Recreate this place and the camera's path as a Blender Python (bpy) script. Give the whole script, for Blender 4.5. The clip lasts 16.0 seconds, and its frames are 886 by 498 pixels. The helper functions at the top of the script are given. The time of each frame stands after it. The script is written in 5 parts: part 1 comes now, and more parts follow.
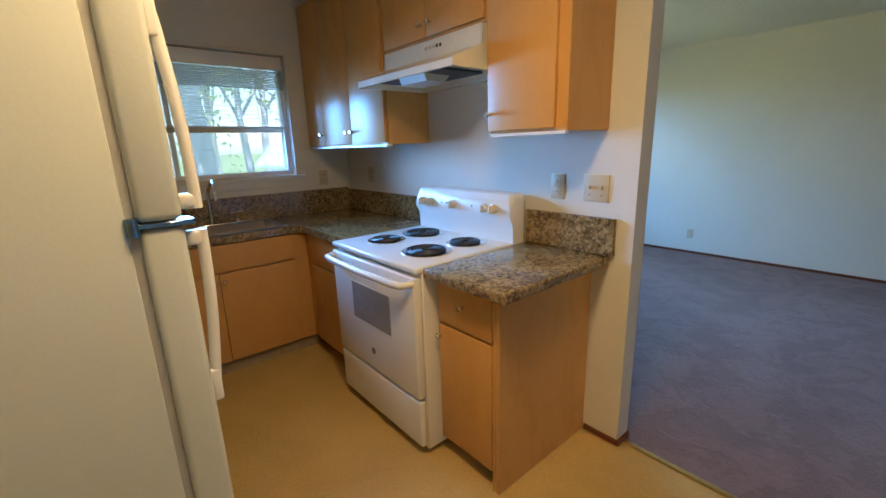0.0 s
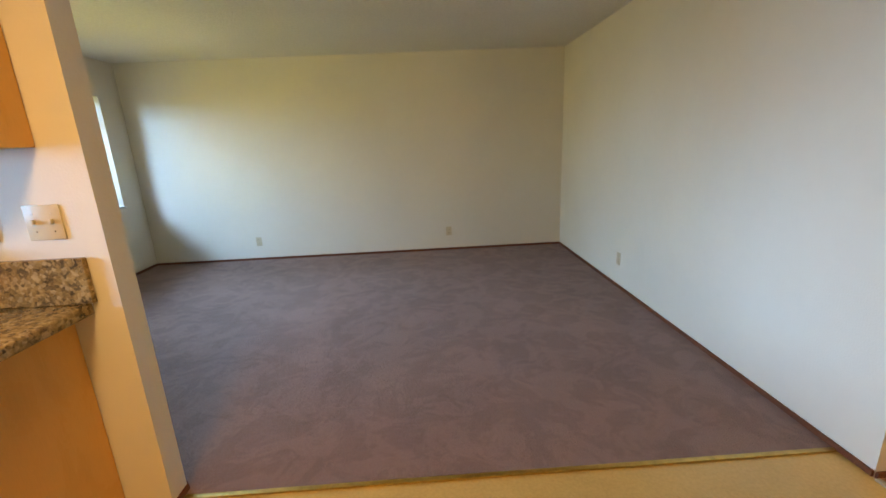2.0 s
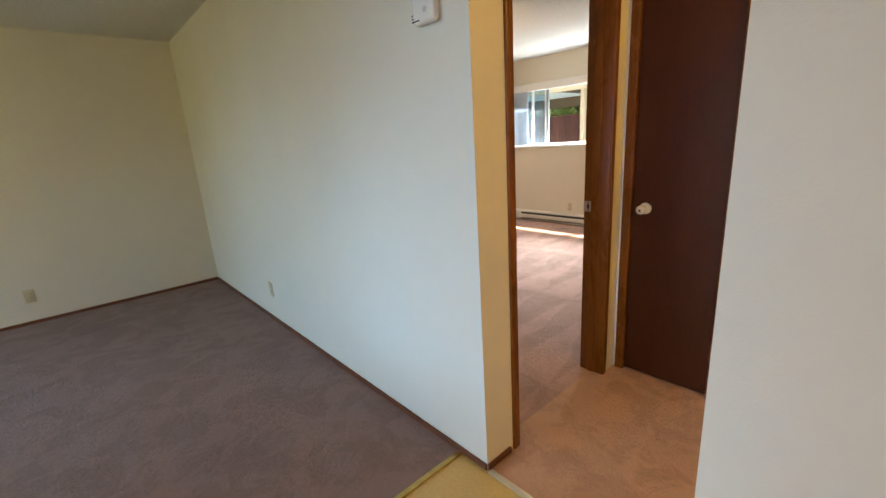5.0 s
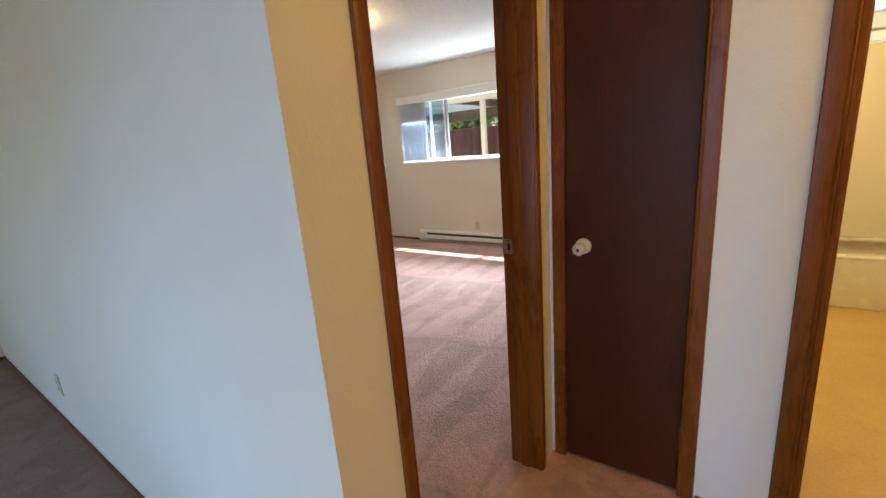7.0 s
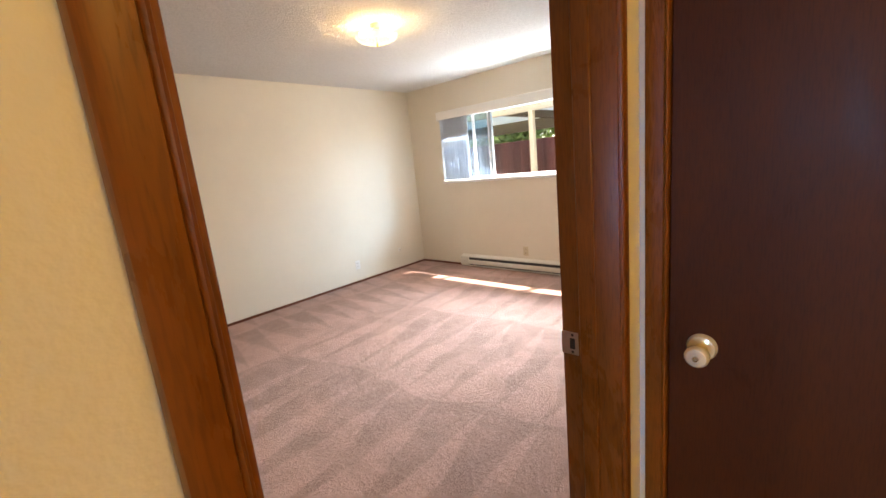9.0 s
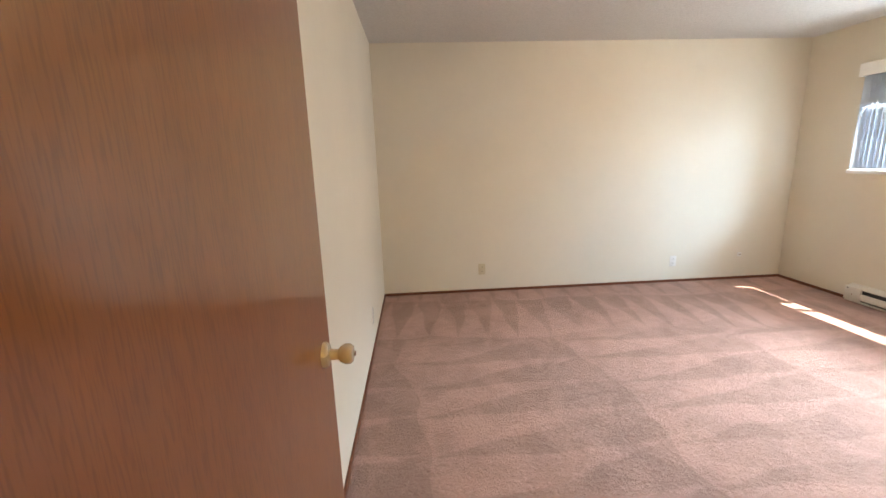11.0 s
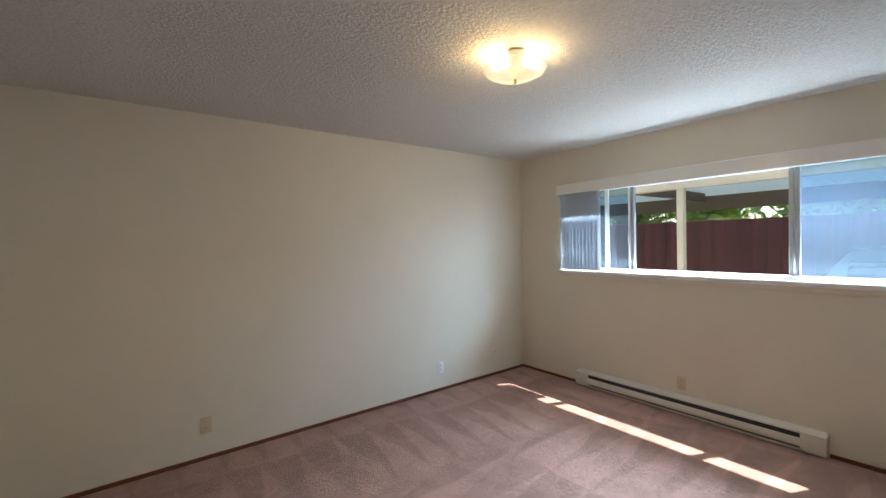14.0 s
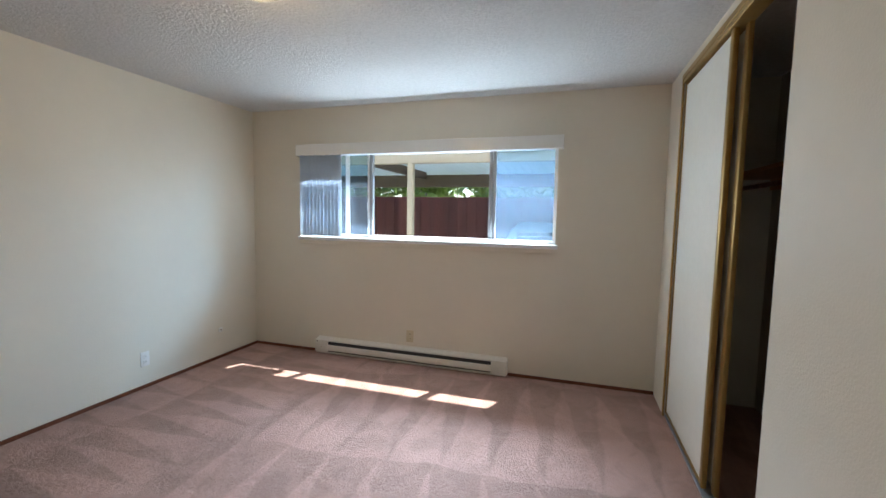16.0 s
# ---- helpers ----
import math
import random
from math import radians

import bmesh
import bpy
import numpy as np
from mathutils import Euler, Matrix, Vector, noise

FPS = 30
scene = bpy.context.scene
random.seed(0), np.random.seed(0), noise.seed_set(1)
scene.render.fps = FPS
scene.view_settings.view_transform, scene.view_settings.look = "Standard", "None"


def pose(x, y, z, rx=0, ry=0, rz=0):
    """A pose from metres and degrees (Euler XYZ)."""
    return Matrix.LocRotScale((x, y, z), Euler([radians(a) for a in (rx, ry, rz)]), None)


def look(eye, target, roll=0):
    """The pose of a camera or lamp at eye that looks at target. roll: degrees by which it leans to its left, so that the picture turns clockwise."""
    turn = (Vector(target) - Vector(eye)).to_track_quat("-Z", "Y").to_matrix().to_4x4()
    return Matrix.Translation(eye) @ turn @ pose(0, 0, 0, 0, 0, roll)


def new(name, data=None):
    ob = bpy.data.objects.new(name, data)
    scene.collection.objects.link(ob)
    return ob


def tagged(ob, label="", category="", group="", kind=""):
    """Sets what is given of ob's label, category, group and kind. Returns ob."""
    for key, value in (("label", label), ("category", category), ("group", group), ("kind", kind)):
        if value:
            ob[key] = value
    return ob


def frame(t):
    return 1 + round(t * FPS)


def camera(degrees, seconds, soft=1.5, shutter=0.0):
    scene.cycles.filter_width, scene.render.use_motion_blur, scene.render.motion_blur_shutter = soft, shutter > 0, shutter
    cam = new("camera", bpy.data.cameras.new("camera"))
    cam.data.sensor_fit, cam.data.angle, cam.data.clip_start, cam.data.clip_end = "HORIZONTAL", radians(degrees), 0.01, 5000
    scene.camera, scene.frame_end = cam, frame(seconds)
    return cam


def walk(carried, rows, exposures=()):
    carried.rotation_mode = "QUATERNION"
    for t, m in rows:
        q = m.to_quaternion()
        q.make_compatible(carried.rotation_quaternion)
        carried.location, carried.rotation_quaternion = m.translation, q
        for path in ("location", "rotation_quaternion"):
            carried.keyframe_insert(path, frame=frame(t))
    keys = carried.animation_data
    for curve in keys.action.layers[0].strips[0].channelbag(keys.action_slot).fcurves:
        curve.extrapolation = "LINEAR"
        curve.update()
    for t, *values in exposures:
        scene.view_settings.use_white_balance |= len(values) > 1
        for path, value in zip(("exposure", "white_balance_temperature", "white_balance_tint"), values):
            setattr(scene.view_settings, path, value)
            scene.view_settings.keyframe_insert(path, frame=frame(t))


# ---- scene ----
cam = camera(94.0, 16.0)
PATH = [
    (0, (-2.083, -1.568, 1.397), (-3.57, -0.321, 0.913), -1.8),
    (0.5, (-1.904, -1.521, 1.377), (-3.229, -0.119, 0.848), -1.2),
    (1, (-1.799, -1.449, 1.379), (-2.723, 0.241, 0.84), -1.6),
    (1.5, (-1.752, -1.373, 1.395), (-2.149, 0.517, 0.879), -2.0),
    (2, (-1.759, -1.311, 1.403), (-1.689, 0.623, 0.898), -2.6),
    (2.5, (-1.682, -1.273, 1.356), (-1.275, 0.622, 0.861), -3.0),
    (3, (-1.599, -1.254, 1.352), (-0.944, 0.568, 0.852), -2.9),
    (3.5, (-1.456, -1.251, 1.351), (-0.647, 0.507, 0.846), -2.2),
    (4, (-1.307, -1.24, 1.355), (-0.345, 0.437, 0.841), -2.4),
    (4.5, (-1.19, -1.149, 1.348), (-0.062, 0.422, 0.836), -2.9),
    (4.7, (-1.137, -1.084, 1.348), (0.059, 0.436, 0.839), -3.2),
    (7, (-0.408, -0.576, 1.343), (1.17, 0.558, 0.87), -4.5),
    (7.5, (-0.26, -0.516, 1.383), (1.351, 0.589, 0.954), -4.2),
    (8, (-0.103, -0.492, 1.4), (1.44, 0.725, 1.031), -3.3),
    (8.5, (0.021, -0.379, 1.399), (1.56, 0.846, 1.034), -4.4),
    (9, (0.119, -0.291, 1.397), (1.567, 1.03, 1.001), -5.7),
    (9.5, (0.235, -0.272, 1.39), (1.313, 1.352, 0.943), -4.5),
    (10, (0.341, -0.255, 1.384), (0.882, 1.603, 0.879), -3.6),
    (10.2, (0.365, -0.228, 1.379), (0.739, 1.669, 0.868), -3.9),
    (12.3, (0.671, 0.313, 1.457), (0.718, 2.306, 1.289), -1.1),
    (12.5, (0.664, 0.378, 1.468), (0.793, 2.37, 1.35), -0.8),
    (13, (0.661, 0.58, 1.51), (1.177, 2.512, 1.509), -1.1),
    (13.5, (0.705, 0.702, 1.516), (1.612, 2.485, 1.51), -1.3),
    (14, (0.759, 0.742, 1.508), (1.972, 2.332, 1.473), -1.2),
    (14.5, (0.82, 0.758, 1.509), (2.277, 2.122, 1.379), -2.5),
    (15, (0.877, 0.77, 1.485), (2.519, 1.899, 1.319), -2.6),
    (15.5, (0.915, 0.792, 1.458), (2.696, 1.684, 1.28), -1.3),
    (16, (0.879, 0.885, 1.423), (2.784, 1.472, 1.257), 1.0),
]
EXPOSURES = [(0, 2.1, 5500, 8), (1.0, 2.4, 6100, 10), (1.5, 2.5, 6500, 10), (2.0, 2.6, 7900, 15), (3.0, 2.55, 9500, 19), (4.7, 2.55, 7900, 8), (7, 2.4, 6600, 10),
             (8.0, 2.55, 6900, 10), (9.5, 2.8, 7200, 13), (10.2, 2.8, 7100, 12), (12.3, 2.6, 6700, 9), (13, 2.1, 6500, 8), (14, 1.8, 6200, 7), (16, 1.9, 5900, 5)]
walk(cam, [(t, look(eye, target, roll)) for t, eye, target, roll in PATH], EXPOSURES)

# ---- world, sun, lamps ----
SUN_DIR = Vector((0.53, -0.25, 1.17)).normalized()
world = bpy.data.worlds.new("world")
scene.world = world
world.use_nodes = True
wn = world.node_tree.nodes
sky = wn.new("ShaderNodeTexSky")
sky.sky_type = "NISHITA"
sky.sun_disc = False
sky.sun_elevation = math.asin(SUN_DIR.z)
sky.sun_rotation = math.atan2(SUN_DIR.x, SUN_DIR.y)
world.node_tree.links.new(sky.outputs[0], wn["Background"].inputs[0])
wn["Background"].inputs[1].default_value = 0.15

sun = new("sun", bpy.data.lights.new("sun", "SUN"))
sun.data.energy, sun.data.angle, sun.data.color = 5.0, radians(0.5), (1.0, 0.95, 0.87)
sun.matrix_world = look(SUN_DIR * 30, (0, 0, 0))


def point_lamp(name, place, watts, colour, radius):
    ob = new(name, bpy.data.lights.new(name, "POINT"))
    ob.data.energy, ob.data.color, ob.data.shadow_soft_size = watts, colour, radius
    ob.location = place
    return ob


def window_lamp(name, place, aim, wide, high, watts, colour, spread=180):
    ob = new(name, bpy.data.lights.new(name, "AREA"))
    ob.data.shape, ob.data.size, ob.data.size_y = "RECTANGLE", wide, high
    ob.data.energy, ob.data.color = watts, colour
    ob.data.spread = radians(spread)
    ob.matrix_world = look(place, aim)
    return ob


WARM = (1.0, 0.60, 0.23)
window_lamp("kitchen_lamp", (-2.62, -1.10, 2.19), (-2.62, -1.10, 0), 0.30, 0.30, 4.5, WARM)
point_lamp("hall_bulb", (0.55, -1.75, 2.28), 3.8, (1.0, 0.55, 0.07), 0.10)
point_lamp("bathroom_bulb", (2.6, -1.2, 2.25), 8.5, (1.0, 0.74, 0.38), 0.10)
point_lamp("bedroom_bulb", (2.387, 2.110, 2.385), 0.95, (1.0, 0.52, 0.15), 0.02)
point_lamp("bedroom_bulb", (2.257, 2.222, 2.385), 0.95, (1.0, 0.52, 0.15), 0.02)
window_lamp("bedroom_daylight", (4.477, 2.26, 1.58), (1.5, 2.26, 0.6), 2.4, 0.76, 7.0, (0.84, 0.92, 1.0), 178)
window_lamp("bedroom_carport_sky", (5.30, 1.60, 2.20), (2.9, 1.45, 0.0), 1.7, 0.35, 11.5, (0.66, 0.82, 1.0), 60)
window_lamp("bedroom_paving_light", (4.545, 2.26, 1.235), (4.20, 2.26, 2.43), 2.3, 0.06, 2.8, (0.72, 0.87, 1.0), 110)
window_lamp("bedroom_sky", (5.25, 0.90, 2.10), (3.25, 4.08, 0.40), 0.5, 0.4, 1.5, (0.42, 0.70, 1.0), 50)
window_lamp("living_daylight", (-5.47, 2.33, 1.46), (0, 0.9, -0.95), 2.6, 1.2, 6.5, (0.28, 0.56, 1.0), 62)
window_lamp("living_sky", (-6.75, 0.95, 2.45), (-5.0, 3.0, 1.15), 1.1, 0.9, 12, (0.30, 0.57, 1.0), 90)
window_lamp("living_lawn_light", (-5.48, 2.33, 1.42), (-2.6, 4.0, 2.7), 2.6, 1.2, 2.5, (1.0, 0.88, 0.13), 130)
window_lamp("kitchen_daylight", (-5.32, -0.80, 1.50), (0.4, 0.45, 0.40), 0.85, 0.42, 2.7, (0.22, 0.52, 1.0), 58)

# ---- materials ----


def node_material(name, rough=0.5, metal=0.0):
    m = bpy.data.materials.new(name)
    m.use_nodes = True
    b = m.node_tree.nodes["Principled BSDF"]
    b.inputs["Roughness"].default_value = rough
    b.inputs["Metallic"].default_value = metal
    return m, m.node_tree.nodes, m.node_tree.links, b


def coords(n, l, scale=(1, 1, 1), object_space=False):
    """Real-world coordinates in metres, stretched."""
    c = n.new("ShaderNodeTexCoord" if object_space else "ShaderNodeNewGeometry")
    mp = n.new("ShaderNodeMapping")
    mp.inputs["Scale"].default_value = scale
    l.new(c.outputs["Object" if object_space else "Position"], mp.inputs[0])
    return mp.outputs[0]


def noise_tex(n, l, vec, scale, detail=3.0, rough=0.55, distort=0.0):
    t = n.new("ShaderNodeTexNoise")
    t.inputs["Scale"].default_value, t.inputs["Detail"].default_value = scale, detail
    t.inputs["Roughness"].default_value, t.inputs["Distortion"].default_value = rough, distort
    l.new(vec, t.inputs["Vector"])
    return t.outputs[0]


def ramp(n, l, fac, stops):
    r = n.new("ShaderNodeValToRGB")
    e = r.color_ramp.elements
    while len(e) < len(stops):
        e.new(0.5)
    for k, (p, c) in zip(e, stops):
        k.position, k.color = p, (*c, 1.0)
    l.new(fac, r.inputs[0])
    return r.outputs[0]


def mixed(n, l, fac, a, b, mode="MIX"):
    m = n.new("ShaderNodeMix")
    m.data_type, m.blend_type = "RGBA", mode
    for sock, v in ((m.inputs[0], fac), (m.inputs[6], a), (m.inputs[7], b)):
        if isinstance(v, (float, int)):
            sock.default_value = v
        elif isinstance(v, tuple):
            sock.default_value = (*v, 1.0)
        else:
            l.new(v, sock)
    return m.outputs[2]


def math_node(n, l, op, a, b=0.0):
    m = n.new("ShaderNodeMath")
    m.operation = op
    for sock, v in ((m.inputs[0], a), (m.inputs[1], b)):
        if isinstance(v, (float, int)):
            sock.default_value = v
        else:
            l.new(v, sock)
    return m.outputs[0]


def bump(n, l, b, height, strength, distance):
    k = n.new("ShaderNodeBump")
    k.inputs["Strength"].default_value, k.inputs["Distance"].default_value = strength, distance
    l.new(height, k.inputs["Height"])
    l.new(k.outputs[0], b.inputs["Normal"])


def scaled(c, f):
    return tuple(min(1.0, v * f) for v in c)


def paint(name, colour, rough=0.6, texture=0.35, grain=120.0):
    """Rolled wall paint: orange-peel relief, faint scuffs and unevenness."""
    m, n, l, b = node_material(name, rough)
    v = coords(n, l)
    big = noise_tex(n, l, v, 1.1, 4)
    small = noise_tex(n, l, v, 14.0, 3)
    c = ramp(n, l, big, [(0.3, scaled(colour, 0.95)), (0.7, scaled(colour, 1.02))])
    c = mixed(n, l, 0.10, c, ramp(n, l, small, [(0.3, scaled(colour, 0.88)), (0.6, colour)]))
    l.new(c, b.inputs["Base Color"])
    peel = noise_tex(n, l, v, grain, 2, 0.5)
    bump(n, l, b, peel, texture, 0.004)
    return m


def plain(name, colour, rough=0.5, metal=0.0, spread=0.06, scale=30.0, relief=0.05):
    m, n, l, b = node_material(name, rough, metal)
    v = coords(n, l)
    t = noise_tex(n, l, v, scale, 4)
    l.new(ramp(n, l, t, [(0.3, scaled(colour, 1 - spread)), (0.7, scaled(colour, 1 + spread))]), b.inputs["Base Color"])
    r = n.new("ShaderNodeMapRange")
    r.inputs[3].default_value, r.inputs[4].default_value = max(rough - 0.08, 0.02), min(rough + 0.1, 1)
    l.new(noise_tex(n, l, v, 6.0, 3), r.inputs[0])
    l.new(r.outputs[0], b.inputs["Roughness"])
    if relief:
        bump(n, l, b, t, relief, 0.002)
    return m


def wood(name, dark, light, rough, along="z", fine=1.0, coat=0.0, coat_rough=0.2, streak=0.5, pore=0.22):
    """Stained veneer or solid wood: fine pores along one axis, cloudy stain and uneven varnish."""
    m, n, l, b = node_material(name, rough)
    s = [38.0 * fine] * 3
    s["xyz".index(along)] = 2.2 * fine
    g = noise_tex(n, l, coords(n, l, tuple(s)), 1.0, 5, 0.6, 0.6)
    s = [330.0] * 3
    s["xyz".index(along)] = 26.0
    pores = noise_tex(n, l, coords(n, l, tuple(s)), 1.0, 2, 0.5)
    s = [7.0] * 3
    s["xyz".index(along)] = 2.5
    cloud = noise_tex(n, l, coords(n, l, tuple(s)), 1.0, 6, 0.68, 0.8)
    c = ramp(n, l, cloud, [(0.28, dark), (0.52, tuple((x + y) / 2 for x, y in zip(dark, light))), (0.74, light)])
    c = mixed(n, l, streak, c, ramp(n, l, g, [(0.30, dark), (0.72, light)]))
    c = mixed(n, l, pore, c, ramp(n, l, pores, [(0.36, scaled(dark, 0.5)), (0.52, light)]))
    l.new(c, b.inputs["Base Color"])
    b.inputs["Coat Weight"].default_value = coat
    b.inputs["Specular IOR Level"].default_value = 0.2
    worn = n.new("ShaderNodeMapRange")
    worn.inputs[1].default_value, worn.inputs[2].default_value = 0.35, 0.70
    worn.inputs[3].default_value, worn.inputs[4].default_value = coat_rough * 0.7, coat_rough * 1.6
    l.new(cloud, worn.inputs[0])
    l.new(worn.outputs[0], b.inputs["Coat Roughness"])
    bump(n, l, b, math_node(n, l, "ADD", g, math_node(n, l, "MULTIPLY", pores, 0.4)), 0.08, 0.002)
    return m


def carpet(name, colour, marks):
    """Cut-pile carpet: tufts, soft traffic blotches and the wedges that a vacuum cleaner leaves in the nap."""
    m, n, l, b = node_material(name, 0.95)
    v = coords(n, l)
    tuft = noise_tex(n, l, v, 260.0, 2, 0.6)
    clump = noise_tex(n, l, v, 42.0, 3, 0.6)
    blot = noise_tex(n, l, v, 1.6, 5, 0.6, 0.4)
    c = ramp(n, l, tuft, [(0.28, scaled(colour, 0.74)), (0.72, scaled(colour, 1.18))])
    c = mixed(n, l, 0.5, c, ramp(n, l, clump, [(0.34, scaled(colour, 0.80)), (0.66, scaled(colour, 1.14))]))
    c = mixed(n, l, 0.5, c, ramp(n, l, blot, [(0.38, scaled(colour, 0.72)), (0.62, scaled(colour, 1.16))]))
    patch = noise_tex(n, l, v, 4.2, 7, 0.72, 0.7)
    c = mixed(n, l, 0.35, c, ramp(n, l, patch, [(0.46, scaled(colour, 0.70)), (0.53, scaled(colour, 1.22))]))
    if marks:
        wob = noise_tex(n, l, v, 1.1, 2)
        place = n.new("ShaderNodeSeparateXYZ")
        l.new(v, place.inputs[0])
        zone = n.new("ShaderNodeMapRange")
        zone.inputs[1].default_value, zone.inputs[2].default_value = 3.0, 3.25
        l.new(math_node(n, l, "ADD", place.outputs[1], math_node(n, l, "MULTIPLY", wob, 0.5)), zone.inputs[0])
        far = zone.outputs[0]
        near = math_node(n, l, "SUBTRACT", 1.0, far)
        for width, length, shift, turn, area in ((0.25, 0.85, 0.22, 3.0, far), (0.30, 1.25, 0.35, 84.0, near)):
            mp = n.new("ShaderNodeMapping")
            mp.inputs["Rotation"].default_value = (0, 0, radians(turn))
            l.new(v, mp.inputs[0])
            sep = n.new("ShaderNodeSeparateXYZ")
            l.new(mp.outputs[0], sep.inputs[0])
            row = math_node(n, l, "DIVIDE", math_node(n, l, "ADD", sep.outputs[1], shift), length)
            row = math_node(n, l, "ADD", row, math_node(n, l, "MULTIPLY", wob, 0.4))
            u = math_node(n, l, "DIVIDE", sep.outputs[0], width)
            u = math_node(n, l, "ADD", u, math_node(n, l, "MULTIPLY", math_node(n, l, "FLOOR", row), 0.37))
            u = math_node(n, l, "ADD", u, math_node(n, l, "MULTIPLY", wob, 0.9))
            tri = math_node(n, l, "MULTIPLY", math_node(n, l, "ABSOLUTE", math_node(n, l, "SUBTRACT", math_node(n, l, "FRACT", u), 0.5)), 2.0)
            d = math_node(n, l, "SUBTRACT", tri, math_node(n, l, "FRACT", row))
            edge = n.new("ShaderNodeMapRange")
            edge.inputs[1].default_value, edge.inputs[2].default_value = -0.06, 0.06
            l.new(d, edge.inputs[0])
            soft = math_node(n, l, "MULTIPLY", marks * 1.7, noise_tex(n, l, v, 1.7, 2))
            soft = math_node(n, l, "MULTIPLY", soft, area)
            c = mixed(n, l, soft, c, mixed(n, l, edge.outputs[0], scaled(colour, 0.70), scaled(colour, 1.45)))
    l.new(c, b.inputs["Base Color"])
    b.inputs["Sheen Weight"].default_value = 0.08
    b.inputs["Sheen Roughness"].default_value = 0.5
    h = math_node(n, l, "ADD", tuft, math_node(n, l, "MULTIPLY", clump, 1.5))
    bump(n, l, b, math_node(n, l, "ADD", h, math_node(n, l, "MULTIPLY", patch, 1.2)), 0.9, 0.009)
    return m


def granite(name):
    """Polished granite: gold and tan crystals between black and rust-brown grains."""
    m, n, l, b = node_material(name, 0.16)
    v = coords(n, l)
    warp = mixed(n, l, 0.02, v, noise_tex(n, l, v, 30.0, 3))
    vo = n.new("ShaderNodeTexVoronoi")
    vo.inputs["Scale"].default_value = 85.0
    l.new(warp, vo.inputs["Vector"])
    sep = n.new("ShaderNodeSeparateColor")
    l.new(vo.outputs["Color"], sep.inputs[0])
    c = ramp(n, l, sep.outputs[0], [(0.0, (0.012, 0.010, 0.008)), (0.24, (0.05, 0.034, 0.018)), (0.40, (0.26, 0.165, 0.055)), (0.70, (0.38, 0.265, 0.105)), (1.0, (0.54, 0.43, 0.25))])
    c = mixed(n, l, 0.45, c, ramp(n, l, noise_tex(n, l, v, 34.0, 6, 0.75, 0.8), [(0.43, (0.015, 0.011, 0.008)), (0.50, (0.20, 0.12, 0.04)), (0.64, (0.46, 0.34, 0.16))]))
    c = mixed(n, l, 0.25, c, ramp(n, l, noise_tex(n, l, v, 7.0, 4), [(0.38, (0.07, 0.05, 0.025)), (0.62, (0.40, 0.31, 0.16))]))
    l.new(c, b.inputs["Base Color"])
    bump(n, l, b, noise_tex(n, l, v, 60.0, 2), 0.02, 0.002)
    return m


def vinyl(name):
    m, n, l, b = node_material(name, 0.32)
    v = coords(n, l)
    c = ramp(n, l, noise_tex(n, l, v, 3.0, 6, 0.65, 0.5), [(0.3, (0.53, 0.36, 0.105)), (0.7, (0.66, 0.465, 0.16))])
    c = mixed(n, l, 0.25, c, ramp(n, l, noise_tex(n, l, v, 70.0, 3), [(0.35, (0.44, 0.30, 0.11)), (0.65, (0.66, 0.49, 0.22))]))
    l.new(c, b.inputs["Base Color"])
    rr = n.new("ShaderNodeMapRange")
    rr.inputs[3].default_value, rr.inputs[4].default_value = 0.25, 0.5
    l.new(noise_tex(n, l, v, 2.0, 4), rr.inputs[0])
    l.new(rr.outputs[0], b.inputs["Roughness"])
    bump(n, l, b, noise_tex(n, l, v, 90.0, 2), 0.06, 0.002)
    return m


def popcorn(name, colour, strength):
    """Sprayed acoustic texture: granules of two sizes on a matt coat."""
    m, n, l, b = node_material(name, 0.95)
    v = coords(n, l)
    vo = n.new("ShaderNodeTexVoronoi")
    vo.inputs["Scale"].default_value = 75.0
    l.new(mixed(n, l, 0.03, v, noise_tex(n, l, v, 20.0, 2)), vo.inputs["Vector"])
    a = noise_tex(n, l, v, 48.0, 4, 0.7)
    big = noise_tex(n, l, v, 1.3, 4)
    c = ramp(n, l, a, [(0.32, scaled(colour, 0.84)), (0.60, colour)])
    c = mixed(n, l, 0.3, c, ramp(n, l, big, [(0.3, scaled(colour, 0.90)), (0.7, colour)]))
    l.new(c, b.inputs["Base Color"])
    grain = math_node(n, l, "SUBTRACT", 0.6, vo.outputs["Distance"])
    h = math_node(n, l, "ADD", ramp(n, l, a, [(0.40, (0, 0, 0)), (0.64, (1, 1, 1))]), grain)
    bump(n, l, b, h, strength, 0.012)
    return m


def glass(name, tint=(1, 1, 1), haze=0.0):
    """Thin pane: mostly clear, with a reflection; haze adds a screened share or a painted glare."""
    m = bpy.data.materials.new(name)
    m.use_nodes = True
    n, l = m.node_tree.nodes, m.node_tree.links
    n.remove(n["Principled BSDF"])
    tr, gl, df = n.new("ShaderNodeBsdfTransparent"), n.new("ShaderNodeBsdfGlossy"), n.new("ShaderNodeBsdfTranslucent")
    tr.inputs[0].default_value = (*tint, 1)
    gl.inputs["Roughness"].default_value = 0.02
    df.inputs[0].default_value = (0.45, 0.56, 0.72, 1)
    fr = n.new("ShaderNodeFresnel")
    fr.inputs[0].default_value = 1.45
    a, c = n.new("ShaderNodeMixShader"), n.new("ShaderNodeMixShader")
    a.inputs[0].default_value = haze
    l.new(tr.outputs[0], a.inputs[1])
    l.new(df.outputs[0], a.inputs[2])
    l.new(fr.outputs[0], c.inputs[0])
    l.new(a.outputs[0], c.inputs[1])
    l.new(gl.outputs[0], c.inputs[2])
    l.new(c.outputs[0], n["Material Output"].inputs[0])
    return m


